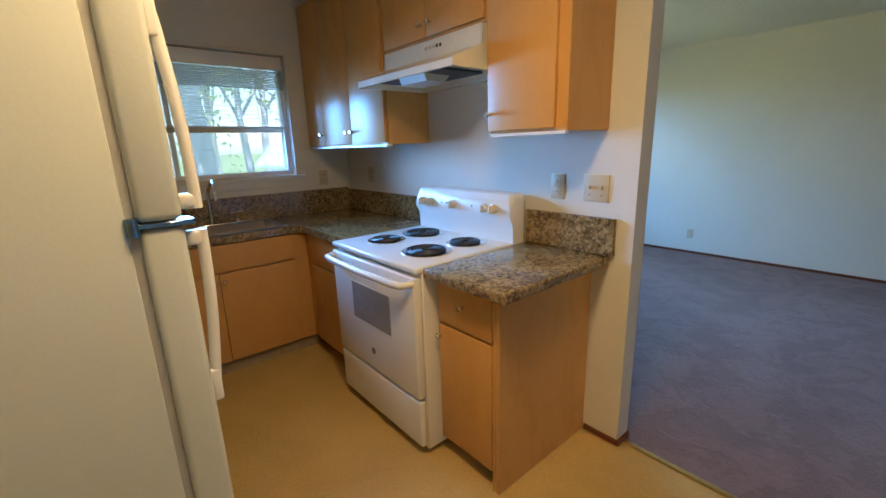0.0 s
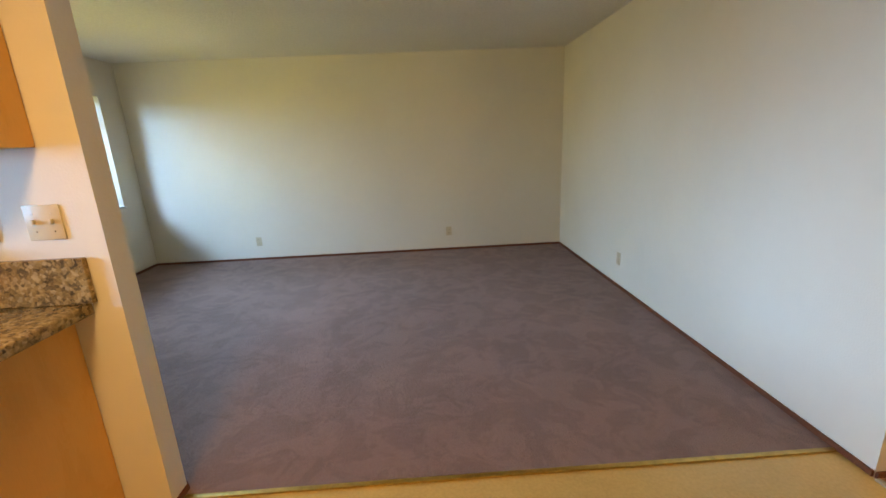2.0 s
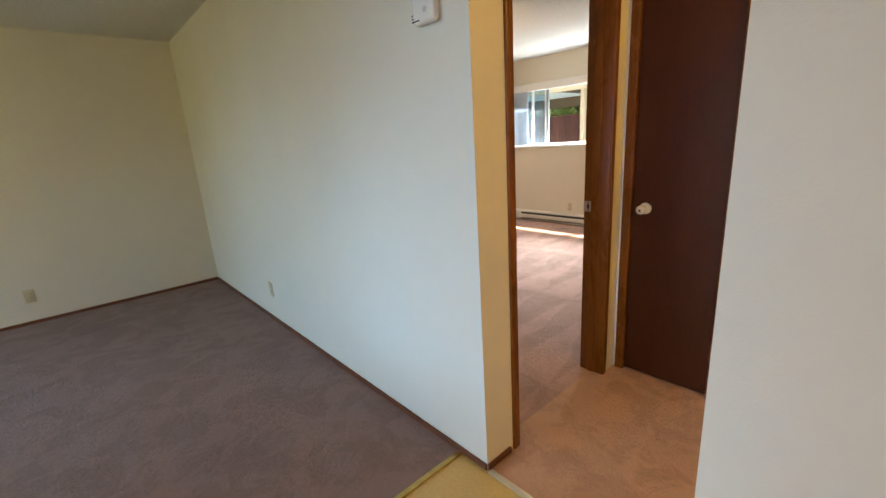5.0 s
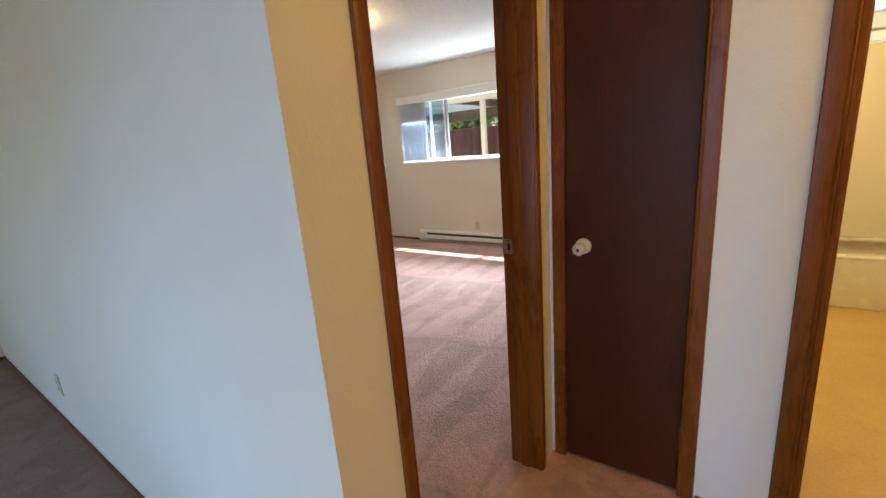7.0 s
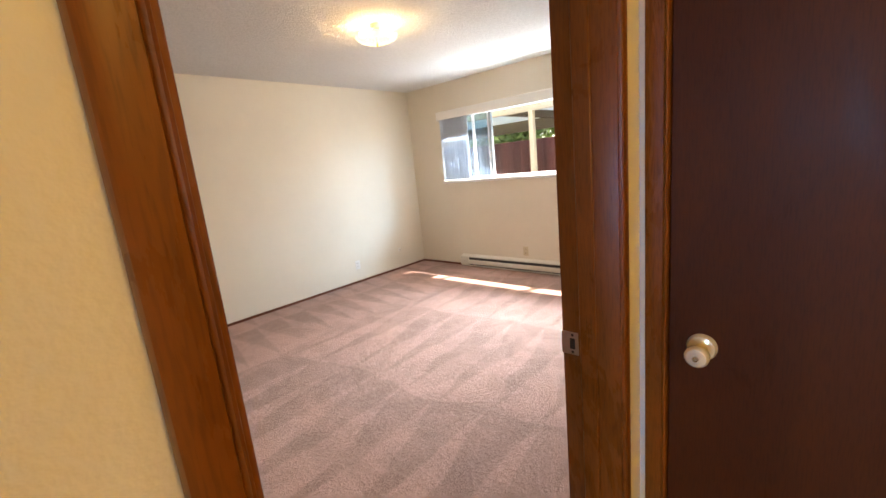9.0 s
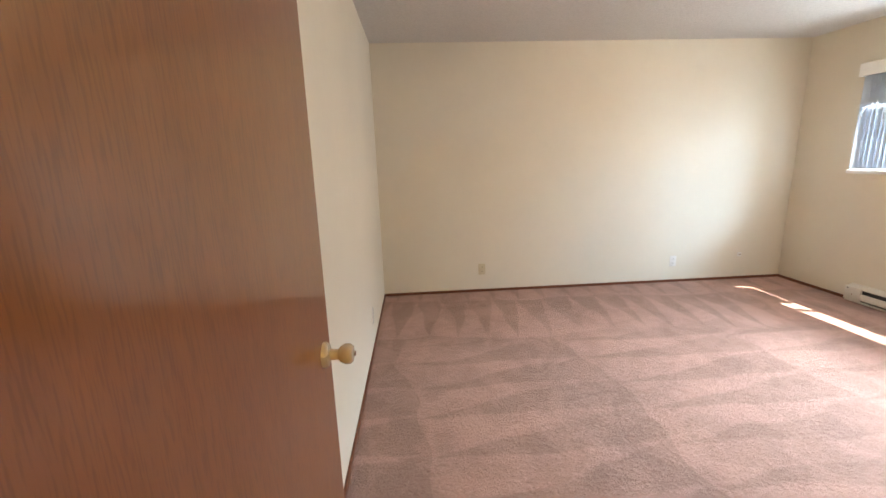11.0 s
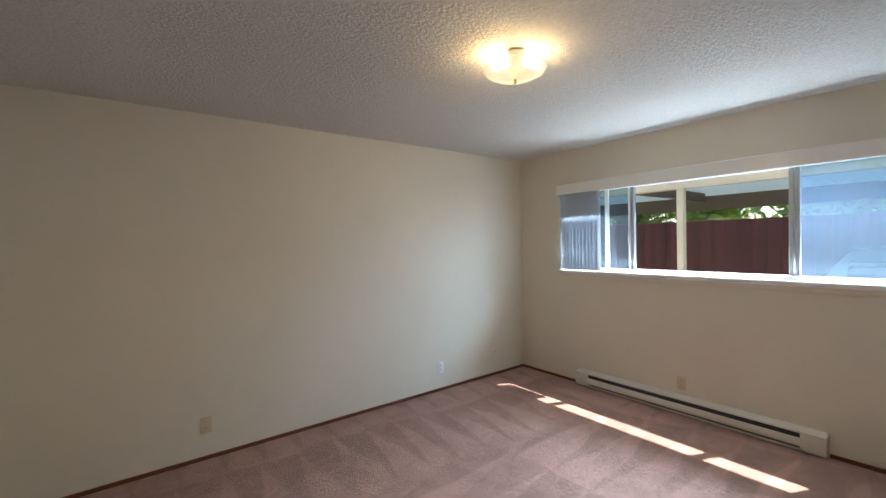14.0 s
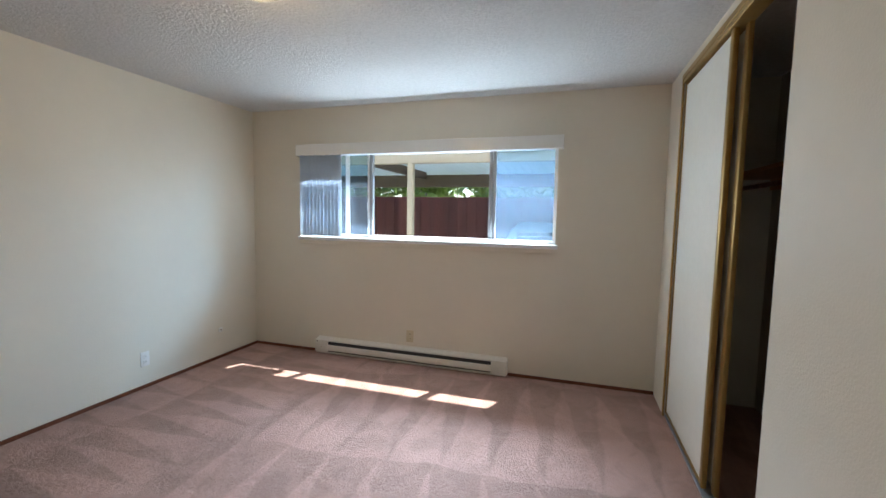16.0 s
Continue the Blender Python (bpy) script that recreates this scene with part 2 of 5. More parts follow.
def glowing(name, colour, power, base=(0.9, 0.85, 0.7)):
    m, n, l, b = node_material(name, 0.3)
    b.inputs["Base Color"].default_value = (*base, 1)
    b.inputs["Emission Color"].default_value = (*colour, 1)
    b.inputs["Emission Strength"].default_value = power
    return m


def lit_glass(name, colour, power):
    """Etched glass with a lit bulb behind it: part clear, part glowing."""
    m = bpy.data.materials.new(name)
    m.use_nodes = True
    n, l = m.node_tree.nodes, m.node_tree.links
    n.remove(n["Principled BSDF"])
    tr, em, gl = n.new("ShaderNodeBsdfTransparent"), n.new("ShaderNodeEmission"), n.new("ShaderNodeBsdfGlossy")
    em.inputs[0].default_value, em.inputs[1].default_value = (*colour, 1), power
    gl.inputs["Roughness"].default_value = 0.1
    a, c = n.new("ShaderNodeMixShader"), n.new("ShaderNodeMixShader")
    a.inputs[0].default_value, c.inputs[0].default_value = 0.40, 0.06
    l.new(tr.outputs[0], a.inputs[1])
    l.new(em.outputs[0], a.inputs[2])
    l.new(a.outputs[0], c.inputs[1])
    l.new(gl.outputs[0], c.inputs[2])
    l.new(c.outputs[0], n["Material Output"].inputs[0])
    return m


def translucent(m, colour, share):
    """Lets a share of the light through a thin sheet."""
    n, l = m.node_tree.nodes, m.node_tree.links
    t, mx = n.new("ShaderNodeBsdfTranslucent"), n.new("ShaderNodeMixShader")
    t.inputs[0].default_value, mx.inputs[0].default_value = (*colour, 1), share
    l.new(n["Principled BSDF"].outputs[0], mx.inputs[1])
    l.new(t.outputs[0], mx.inputs[2])
    l.new(mx.outputs[0], n["Material Output"].inputs[0])
    return m


def varied(m):
    """Makes each piece of a wood a little lighter or darker than its neighbour."""
    n, l = m.node_tree.nodes, m.node_tree.links
    b = n["Principled BSDF"]
    c = b.inputs["Base Color"].links[0].from_socket
    i = n.new("ShaderNodeObjectInfo")
    tone = ramp(n, l, i.outputs["Random"], [(0.0, (0.62, 0.62, 0.66)), (1.0, (1.12, 1.08, 1.05))])
    l.new(mixed(n, l, 1.0, c, tone, "MULTIPLY"), b.inputs["Base Color"])
    return m


def leafy(name, dark, light):
    m, n, l, b = node_material(name, 0.6)
    i = n.new("ShaderNodeNewGeometry")
    c = ramp(n, l, i.outputs["Random Per Island"], [(0.0, dark), (1.0, light)])
    l.new(c, b.inputs["Base Color"])
    t, mx = n.new("ShaderNodeBsdfTranslucent"), n.new("ShaderNodeMixShader")
    l.new(c, t.inputs[0])
    mx.inputs[0].default_value = 0.5
    l.new(b.outputs[0], mx.inputs[1])
    l.new(t.outputs[0], mx.inputs[2])
    l.new(mx.outputs[0], n["Material Output"].inputs[0])
    return m


WALL = paint("wall_paint", (0.72, 0.69, 0.60), 0.55, 0.20, 130.0)
BED_WALL = paint("bedroom_wall_paint", (0.71, 0.66, 0.555), 0.6, 0.25, 130.0)
BATH_WALL = paint("bathroom_wall_paint", (0.80, 0.74, 0.58), 0.4, 0.15, 130.0)
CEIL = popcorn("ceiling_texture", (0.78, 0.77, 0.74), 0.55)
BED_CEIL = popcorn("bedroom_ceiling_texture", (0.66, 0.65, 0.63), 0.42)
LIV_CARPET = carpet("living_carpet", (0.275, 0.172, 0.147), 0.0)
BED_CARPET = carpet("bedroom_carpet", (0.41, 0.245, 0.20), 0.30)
# Bedroom carpet continued, lightened and warmed to carry the hall's lamplight.
HALL_CARPET_LIT = carpet("hall_carpet_lit", (0.53, 0.31, 0.205), 0.06)
VINYL = vinyl("kitchen_vinyl")
DARKWOOD = wood("dark_stained_wood", (0.095, 0.025, 0.002), (0.232, 0.070, 0.0065), 0.42, "z", 1.0, 0.30, 0.28, 0.35)
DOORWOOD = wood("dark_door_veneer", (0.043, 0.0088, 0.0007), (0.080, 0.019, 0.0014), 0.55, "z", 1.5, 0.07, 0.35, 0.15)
BASEWOOD = wood("brown_baseboard_wood", (0.11, 0.036, 0.018), (0.19, 0.068, 0.035), 0.5, "x", 0.8)
MAPLE = wood("maple_veneer", (0.60, 0.325, 0.094), (0.645, 0.36, 0.112), 0.38, "z", 1.6, 0.16, 0.28, 0.10, 0.05)
MAPLE_IN = wood("maple_underside", (0.36, 0.18, 0.06), (0.46, 0.25, 0.10), 0.5, "z", 0.5)
GRANITE = granite("brown_granite")
ENAMEL = plain("white_enamel", (0.80, 0.79, 0.76), 0.22, 0.0, 0.015, 8.0, 0.0)
FRIDGE = plain("fridge_white", (0.58, 0.61, 0.56), 0.35, 0.0, 0.02, 160.0, 0.12)
GASKET = plain("gasket_grey", (0.42, 0.41, 0.37), 0.6)
ALMOND = plain("almond_plastic", (0.58, 0.50, 0.34), 0.4, 0.0, 0.03)
HOODPAINT = plain("cream_hood_enamel", (0.74, 0.70, 0.58), 0.35, 0.0, 0.03)
BLACK = plain("black_metal", (0.018, 0.018, 0.020), 0.45, 0.0, 0.2)
DARKGREY = plain("dark_grey_mesh", (0.05, 0.05, 0.05), 0.6)
OVENGLASS = plain("oven_window_glass", (0.30, 0.30, 0.29), 0.12)
CHROME = plain("chrome", (0.75, 0.75, 0.76), 0.14, 1.0, 0.02)
STEEL = plain("stainless_steel", (0.55, 0.55, 0.55), 0.32, 1.0, 0.06, 90.0)
NICKEL = plain("satin_nickel", (0.66, 0.60, 0.50), 0.25, 1.0, 0.04)
BRASS = plain("worn_brass_strip", (0.60, 0.40, 0.12), 0.35, 1.0, 0.15)
GOLD = plain("gold_aluminium", (0.42, 0.27, 0.09), 0.4, 0.75, 0.08)
WHITEVINYL = plain("white_window_frame", (0.80, 0.81, 0.82), 0.4, 0.0, 0.02)
ALU = plain("aluminium_sash", (0.42, 0.45, 0.48), 0.4, 0.6, 0.05)
BLIND = translucent(plain("vertical_blind_vinyl", (0.62, 0.68, 0.75), 0.55, 0.0, 0.04), (0.66, 0.73, 0.80), 0.40)
SLATGREY = plain("shaded_slat_grey", (0.36, 0.37, 0.38), 0.5)
SLAT = plain("blind_slat", (0.60, 0.60, 0.58), 0.5)
HEATER = plain("heater_enamel", (0.66, 0.63, 0.56), 0.42, 0.0, 0.04)
SLIDEWHITE = plain("closet_door_white", (0.80, 0.78, 0.70), 0.45, 0.0, 0.02)
# Wall paint darkened to hold the shade inside the closet.
CLOSETWALL = paint("closet_wall_shaded", (0.50, 0.45, 0.36), 0.8, 0.2, 100.0)
PANE = glass("window_pane")
SCREEN = glass("screened_pane", (0.62, 0.74, 0.80), 0.05)
# Kitchen panes: the outdoor glare is put in as a pale veil.
GLARE_PANE = glass("glare_pane", (0.97, 0.99, 1.0), 0.35)
LAMPGLASS = lit_glass("lamp_glass", (1.0, 0.82, 0.48), 0.42)
BULB = glowing("lamp_bulb", (1.0, 0.85, 0.5), 14.0)
FENCE = varied(wood("redwood_fence", (0.082, 0.027, 0.026), (0.165, 0.057, 0.053), 0.8, "z", 0.9))
BROWNBEAM = plain("brown_beam_paint", (0.10, 0.065, 0.045), 0.7, 0.0, 0.15)
BEIGE = plain("beige_trim_paint", (0.55, 0.46, 0.34), 0.6)
CORRUGATED = translucent(plain("corrugated_sheet", (0.72, 0.76, 0.76), 0.5, 0.0, 0.06), (0.62, 0.72, 0.78), 0.22)
STUCCO = plain("stucco", (0.60, 0.55, 0.46), 0.9, 0.0, 0.08, 60.0, 0.4)
CONCRETE = plain("concrete", (0.33, 0.32, 0.30), 0.85, 0.0, 0.12, 12.0, 0.2)
CARPAINT = plain("grey_blue_car_paint", (0.36, 0.42, 0.46), 0.22, 0.4, 0.03)
BLACKGLASS = plain("dark_glass", (0.03, 0.04, 0.05), 0.08)
PALECONCRETE = plain("pale_concrete", (0.52, 0.50, 0.46), 0.85, 0.0, 0.12, 6.0, 0.2)
GRASS = plain("lawn_grass", (0.15, 0.19, 0.05), 0.9, 0.0, 0.4, 20.0, 0.6)
LEAF = leafy("leaf_green", (0.10, 0.17, 0.035), (0.36, 0.46, 0.13))
BARK = plain("bark", (0.36, 0.34, 0.33), 0.9, 0.0, 0.3, 18.0, 0.6)
TUB = plain("bathtub_enamel", (0.78, 0.74, 0.62), 0.25, 0.0, 0.02, 8.0, 0.0)
BLUECHROME = plain("blue_chrome", (0.16, 0.24, 0.32), 0.18, 1.0, 0.1)
CREAMKNOB = plain("cream_knob", (0.72, 0.66, 0.52), 0.25, 0.3, 0.03)

# ---- mesh helpers ----


def blank():
    return bmesh.new()


def add_box(bm, lo, hi, bevel=0.0, seg=2, turn=None):
    lo, hi = Vector(lo), Vector(hi)
    c, s = (lo + hi) / 2, hi - lo
    m = Matrix.Translation(c) @ (turn or Matrix()) @ Matrix.Diagonal((*s, 1))
    r = bmesh.ops.create_cube(bm, size=1.0, matrix=m)
    if bevel > 0:
        edges = list({e for v in r["verts"] for e in v.link_edges})
        bmesh.ops.bevel(bm, geom=edges, offset=min(bevel, 0.45 * min(abs(x) for x in s)), segments=seg, profile=0.5, affect="EDGES")
    return bm


def box(lo, hi, bevel=0.0, seg=2):
    return add_box(blank(), lo, hi, bevel, seg)


def add_rod(bm, a, b, r, r2=None, seg=16):
    a, b = Vector(a), Vector(b)
    d = b - a
    m = Matrix.Translation((a + b) / 2) @ d.to_track_quat("Z", "Y").to_matrix().to_4x4()
    bmesh.ops.create_cone(bm, cap_ends=True, segments=seg, radius1=r, radius2=r if r2 is None else r2, depth=d.length, matrix=m)
    return bm


def rod(a, b, r, r2=None, seg=16):
    return add_rod(blank(), a, b, r, r2, seg)


def add_lathe(bm, place, axis, profile, seg=24):
    """Turns (radius, height) pairs about an axis through a place."""
    m = Matrix.Translation(place) @ Vector(axis).to_track_quat("Z", "Y").to_matrix().to_4x4()
    rings = []
    for r, h in profile:
        rings.append([bm.verts.new(m @ Vector((r * math.cos(2 * math.pi * k / seg), r * math.sin(2 * math.pi * k / seg), h))) for k in range(seg)])
    for a, b in zip(rings, rings[1:]):
        for k in range(seg):
            bm.faces.new((a[k], a[(k + 1) % seg], b[(k + 1) % seg], b[k]))
    bm.faces.new(rings[0][::-1])
    bm.faces.new(rings[-1])
    return bm


def lathe(place, axis, profile, seg=24):
    return add_lathe(blank(), place, axis, profile, seg)


def add_tube(bm, points, r, seg=10):
    """A round bar along points."""
    pts = [Vector(p) for p in points]
    rings = []
    up = Vector((0.13, 0.31, 0.94))
    for k, p in enumerate(pts):
        d = (pts[min(k + 1, len(pts) - 1)] - pts[max(k - 1, 0)]).normalized()
        u = d.cross(up).normalized()
        w = d.cross(u)
        rings.append([bm.verts.new(p + r * (math.cos(2 * math.pi * j / seg) * u + math.sin(2 * math.pi * j / seg) * w)) for j in range(seg)])
    for a, b in zip(rings, rings[1:]):
        for j in range(seg):
            bm.faces.new((a[j], a[(j + 1) % seg], b[(j + 1) % seg], b[j]))
    bm.faces.new(rings[0][::-1])
    bm.faces.new(rings[-1])
    return bm


def prism(profile, axis, a, b):
    """A profile of (p, q) pairs swept along an axis from a to b. axis x: (y, z); axis y: (x, z); axis z: (x, y)."""
    bm = blank()
    put = {"x": lambda p, q, s: (s, p, q), "y": lambda p, q, s: (p, s, q), "z": lambda p, q, s: (p, q, s)}[axis]
    r0 = [bm.verts.new(put(p, q, a)) for p, q in profile]
    r1 = [bm.verts.new(put(p, q, b)) for p, q in profile]
    k = len(profile)
    for i in range(k):
        bm.faces.new((r0[i], r0[(i + 1) % k], r1[(i + 1) % k], r1[i]))
    bm.faces.new(r0[::-1])
    bm.faces.new(r1)
    return bm


def finish(name, bm, material, base, smooth):
    bmesh.ops.recalc_face_normals(bm, faces=bm.faces)
    if base.length > 0:
        bmesh.ops.translate(bm, verts=bm.verts, vec=-base)
    me = bpy.data.meshes.new(name)
    bm.to_mesh(me)
    bm.free()
    me.materials.append(material)
    if smooth:
        me.shade_smooth()
        me.set_sharp_from_angle(angle=radians(38))
    return new(name, me)


BASE = {}


ROOM = Vector()  # offset of the room that is being furnished


def thing(name, base, label, category, group=""):
    """A thing's empty at its base; its parts are built in world coordinates."""
    ob = new(name)
    ob.location = Vector(base) + ROOM
    ob.empty_display_size = 0.1
    BASE[ob] = Vector(base)
    return tagged(ob, label, category, group)


def part(name, bm, material, parent, label="", smooth=True):
    base = BASE[parent]
    ob = finish(name, bm, material, base, smooth)
    ob.parent = parent
    BASE[ob] = base
    if parent.parent or parent.type == "MESH":
        ob.location = (0, 0, 0)
    if label:
        ob["label"] = label
    return ob


def solid(name, bm, material, label, category, kind="", smooth=False):
    """A thing or a piece of the setting that is one mesh."""
    ob = finish(name, bm, material, Vector(), smooth)
    ob.location = ROOM
    BASE[ob] = Vector()
    return tagged(ob, label, category, "", kind)


def panel_with_holes(bm, axis, at, thick, u0, u1, v0, v1, holes):
    """A slab across axis x or y from at to at + thick; holes: (u0, u1, v0, v1) boxes left open."""
    us = sorted({u0, u1, *[h[0] for h in holes], *[h[1] for h in holes]})
    vs = sorted({v0, v1, *[h[2] for h in holes], *[h[3] for h in holes]})
    us, vs = [u for u in us if u0 <= u <= u1], [v for v in vs if v0 <= v <= v1]
    for a, b in zip(us, us[1:]):
        for c, d in zip(vs, vs[1:]):
            if any(h[0] <= (a + b) / 2 <= h[1] and h[2] <= (c + d) / 2 <= h[3] for h in holes):
                continue
            if axis == "x":
                add_box(bm, (at, a, c), (at + thick, b, d))
            else:
                add_box(bm, (a, at, c), (b, at + thick, d))
    bmesh.ops.remove_doubles(bm, verts=bm.verts, dist=1e-5)
    bm.verts.index_update()
    inner = [f for f in bm.faces if any(g is not f and {v.index for v in g.verts} == {v.index for v in f.verts} for e in f.edges for g in e.link_faces)]
    if inner:
        bmesh.ops.delete(bm, geom=inner, context="FACES_ONLY")
    return bm


def wall(name, axis, at, thick, u0, u1, material, label, holes=(), v1=2.47):
    bm = blank()
    panel_with_holes(bm, axis, at, thick, u0, u1, -0.02, v1, list(holes))
    return solid(name, bm, material, label, "wall", "structure")


# ---- large structure ----
CEILZ = 2.435
solid("floor_kitchen", box((-5.45, -2.45, -0.10), (0.0, 0.152, 0.0)), VINYL, "cream yellow sheet vinyl kitchen floor, slightly glossy", "floor", "structure")
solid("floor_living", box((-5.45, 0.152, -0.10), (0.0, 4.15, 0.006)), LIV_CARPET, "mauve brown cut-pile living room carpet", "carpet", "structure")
solid("floor_hall", box((0.0, -2.45, -0.10), (1.19, 0.07, 0.005)), HALL_CARPET_LIT, "pinkish brown cut-pile hallway carpet, warm lamplight put into its colour", "carpet", "structure")
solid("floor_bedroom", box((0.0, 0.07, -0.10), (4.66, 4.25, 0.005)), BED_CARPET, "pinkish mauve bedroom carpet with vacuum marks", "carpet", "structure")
solid("floor_closet", box((1.19, -0.62, -0.10), (4.66, 0.07, 0.004)), BED_CARPET, "dark carpet inside the closet", "carpet", "structure")
solid("floor_bathroom", box((1.19, -2.45, -0.10), (4.66, -0.62, 0.0)), VINYL, "cream sheet vinyl bathroom floor", "floor", "structure")
solid("ceiling_living", box((-5.45, -2.45, CEILZ), (0.09, 4.15, CEILZ + 0.12)), CEIL, "off-white textured ceiling over kitchen and living room", "ceiling", "structure")
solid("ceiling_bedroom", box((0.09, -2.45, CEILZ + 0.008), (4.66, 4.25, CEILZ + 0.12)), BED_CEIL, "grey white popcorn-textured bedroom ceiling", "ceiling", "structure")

KITCHEN_WINDOW = (-1.27, -0.335, 1.22, 2.06)
LIVING_WINDOW = (1.00, 3.66, 0.83, 2.04)
BED_WINDOW = (1.006, 3.506, 1.17, 2.00)
wall("wall_west", "x", -5.45, 0.17, -2.45, 4.15, WALL, "cream painted outer wall with the kitchen and living room windows", [KITCHEN_WINDOW, LIVING_WINDOW])
wall("wall_kitchen", "y", 0.105, 0.10, -5.28, -2.85, WALL, "cream painted partition between kitchen and living room")
wall("wall_north_living", "y", 4.0, 0.15, -5.28, 0.0, WALL, "cream painted living room end wall")
wall("wall_living_bedroom", "x", 0.0, 0.142, 0.0, 4.15, WALL, "off-white painted wall between living room and bedroom")
wall("wall_south", "y", -2.45, 0.15, -5.28, 4.472, WALL, "cream painted wall behind the kitchen")
wall("wall_kitchen_hall", "x", 0.0, 0.12, -2.30, -0.745, WALL, "cream painted wall between kitchen and hallway")
DOOR = (0.192, 0.988, -0.02, 2.05)
wall("wall_bedroom_door", "y", 0.0, 0.125, 0.142, 1.13, WALL, "warm cream wall around the bedroom doorway", [DOOR])
wall("wall_hall_east", "x", 1.11, 0.12, -2.30, 0.0, WALL, "cream painted hallway wall with closet and bathroom doors", [(-0.485, -0.056, -0.02, 2.05), (-1.54, -0.802, -0.02, 2.05)])
wall("wall_bedroom_north", "y", 4.081, 0.145, 0.142, 4.472, BED_WALL, "cream painted bedroom wall with outlets")
wall("wall_bedroom_east", "x", 4.472, 0.15, -2.45, 4.226, BED_WALL, "cream painted bedroom window wall", [BED_WINDOW, (-1.95, -1.30, 1.86, 2.32)])
wall("wall_bedroom_closet", "y", 0.095, 0.10, 1.13, 4.472, BED_WALL, "cream painted wall with the bedroom closet opening", [(2.60, 4.102, -0.02, 2.36)])
wall("wall_closet_back", "y", -0.60, 0.10, 1.23, 4.472, CLOSETWALL, "beige closet back wall, shade put into its colour")
wall("wall_closet_side", "x", 2.05, 0.08, -0.50, 0.095, CLOSETWALL, "beige closet side wall, shade put into its colour")
# ---- trim ----


def skirting(x0, y0, x1, y1, nx, ny, high=0.032):
    lo = (min(x0, x1, x0 + nx * 0.012, x1 + nx * 0.012), min(y0, y1, y0 + ny * 0.012, y1 + ny * 0.012), 0.004)
    hi = (max(x0, x1, x0 + nx * 0.012, x1 + nx * 0.012), max(y0, y1, y0 + ny * 0.012, y1 + ny * 0.012), high)
    return solid("baseboard", box(lo, hi, 0.003, 1), BASEWOOD, "narrow brown stained wooden baseboard along the wall", "baseboard", "structure")


skirting(-5.28, 4.0, -0.012, 4.0, 0, -1, 0.034)
skirting(0.0, 0.0, 0.0, 4.0, -1, 0, 0.034)
skirting(-5.28, 0.2, -5.28, 3.988, 1, 0, 0.034)
skirting(-5.268, 0.205, -2.85, 0.205, 0, 1, 0.034)
skirting(-2.85, 0.105, -2.85, 0.205, 1, 0)
skirting(-3.02, 0.105, -2.838, 0.105, 0, -1)
skirting(0.0, 0.0, 0.148, 0.0, 0, -1)
skirting(0.142, 0.2, 0.142, 4.081, 1, 0)
skirting(0.154, 4.081, 4.472, 4.081, 0, -1)
skirting(4.472, 0.195, 4.472, 1.37, -1, 0)
skirting(4.472, 3.30, 4.472, 4.069, -1, 0)
skirting(1.11, -0.54, 1.11, -0.742, -1, 0, 0.03)
skirting(0.0, -0.745, 0.0, -2.3, -1, 0)
solid("carpet_strip", box((-2.84, 0.143, 0.0), (0.0, 0.168, 0.010), 0.004, 2), BRASS, "worn brass carpet edging between vinyl and carpet", "trim", "structure", True)
solid("carpet_strip", box((-0.012, -0.745, 0.0), (0.014, -0.012, 0.010), 0.004, 2), plain("pale_metal_strip", (0.62, 0.56, 0.42), 0.4, 0.5), "pale metal carpet edging at the hallway", "trim", "structure", True)


def casing_bar(axis, at, out, u0, u1, z0, z1, inner_first):
    """One moulded length of door casing with an eased, slightly dished face. axis: the wall's normal axis."""
    shape = [(0.0, 0.0), (0.0, 0.006), (0.03, 0.0095), (0.10, 0.011), (0.15, 0.0095), (0.18, 0.0085), (0.22, 0.0105), (0.50, 0.0115), (0.88, 0.0115), (0.96, 0.010), (1.0, 0.006), (1.0, 0.0)]
    if inner_first:
        shape = [(1 - p, d) for p, d in shape]
    rows = [(u0 + p * (u1 - u0), at + out * d) for p, d in shape]
    if axis == "x":
        rows = [(d, u) for u, d in rows]
    return prism(rows, "z", z0, z1)


def casing_head(axis, at, out, u0, u1, z0, z1):
    lo, hi = min(at, at + out * 0.015), max(at, at + out * 0.015)
    return box((u0, lo, z0), (u1, hi, z1), 0.003, 1) if axis == "y" else box((lo, u0, z0), (hi, u1, z1), 0.003, 1)


def knob(parent, place, axis, material=None, r=0.0235):
    k = part("knob", lathe(place, axis, [(0.030, 0.0), (0.030, 0.006), (0.026, 0.012), (0.013, 0.016), (0.012, 0.034), (r * 0.8, 0.040), (r, 0.050), (r, 0.062), (r * 0.8, 0.068), (r * 0.35, 0.070)], 28), material or CREAMKNOB, parent, "satin cream metal door knob")
    part("key_button", lathe(Vector(place) + Vector(axis) * 0.0695, axis, [(0.006, 0), (0.006, 0.004)], 12), NICKEL, k)
    return k


# bedroom doorway: lining, casings and the open leaf
d1 = thing("door_1", (0.64, 0.07, 0), "dark stained wooden bedroom door frame", "door frame")
d1["kind"] = "structure"
part("jamb", box((0.192, -0.004, 0.005), (0.2145, 0.127, 2.05), 0.003, 2), DARKWOOD, d1)
part("jamb", box((0.965, -0.004, 0.005), (0.988, 0.129, 2.05), 0.003, 2), DARKWOOD, d1)
part("head_jamb", box((0.2146, -0.003, 2.03), (0.9649, 0.127, 2.05), 0.002, 1), DARKWOOD, d1)
part("door_stop", box((0.958, 0.047, 0.005), (0.965, 0.084, 2.03), 0.002, 1), DARKWOOD, d1)
part("door_stop", box((0.2146, 0.047, 0.005), (0.227, 0.084, 2.03), 0.003, 2), DARKWOOD, d1)
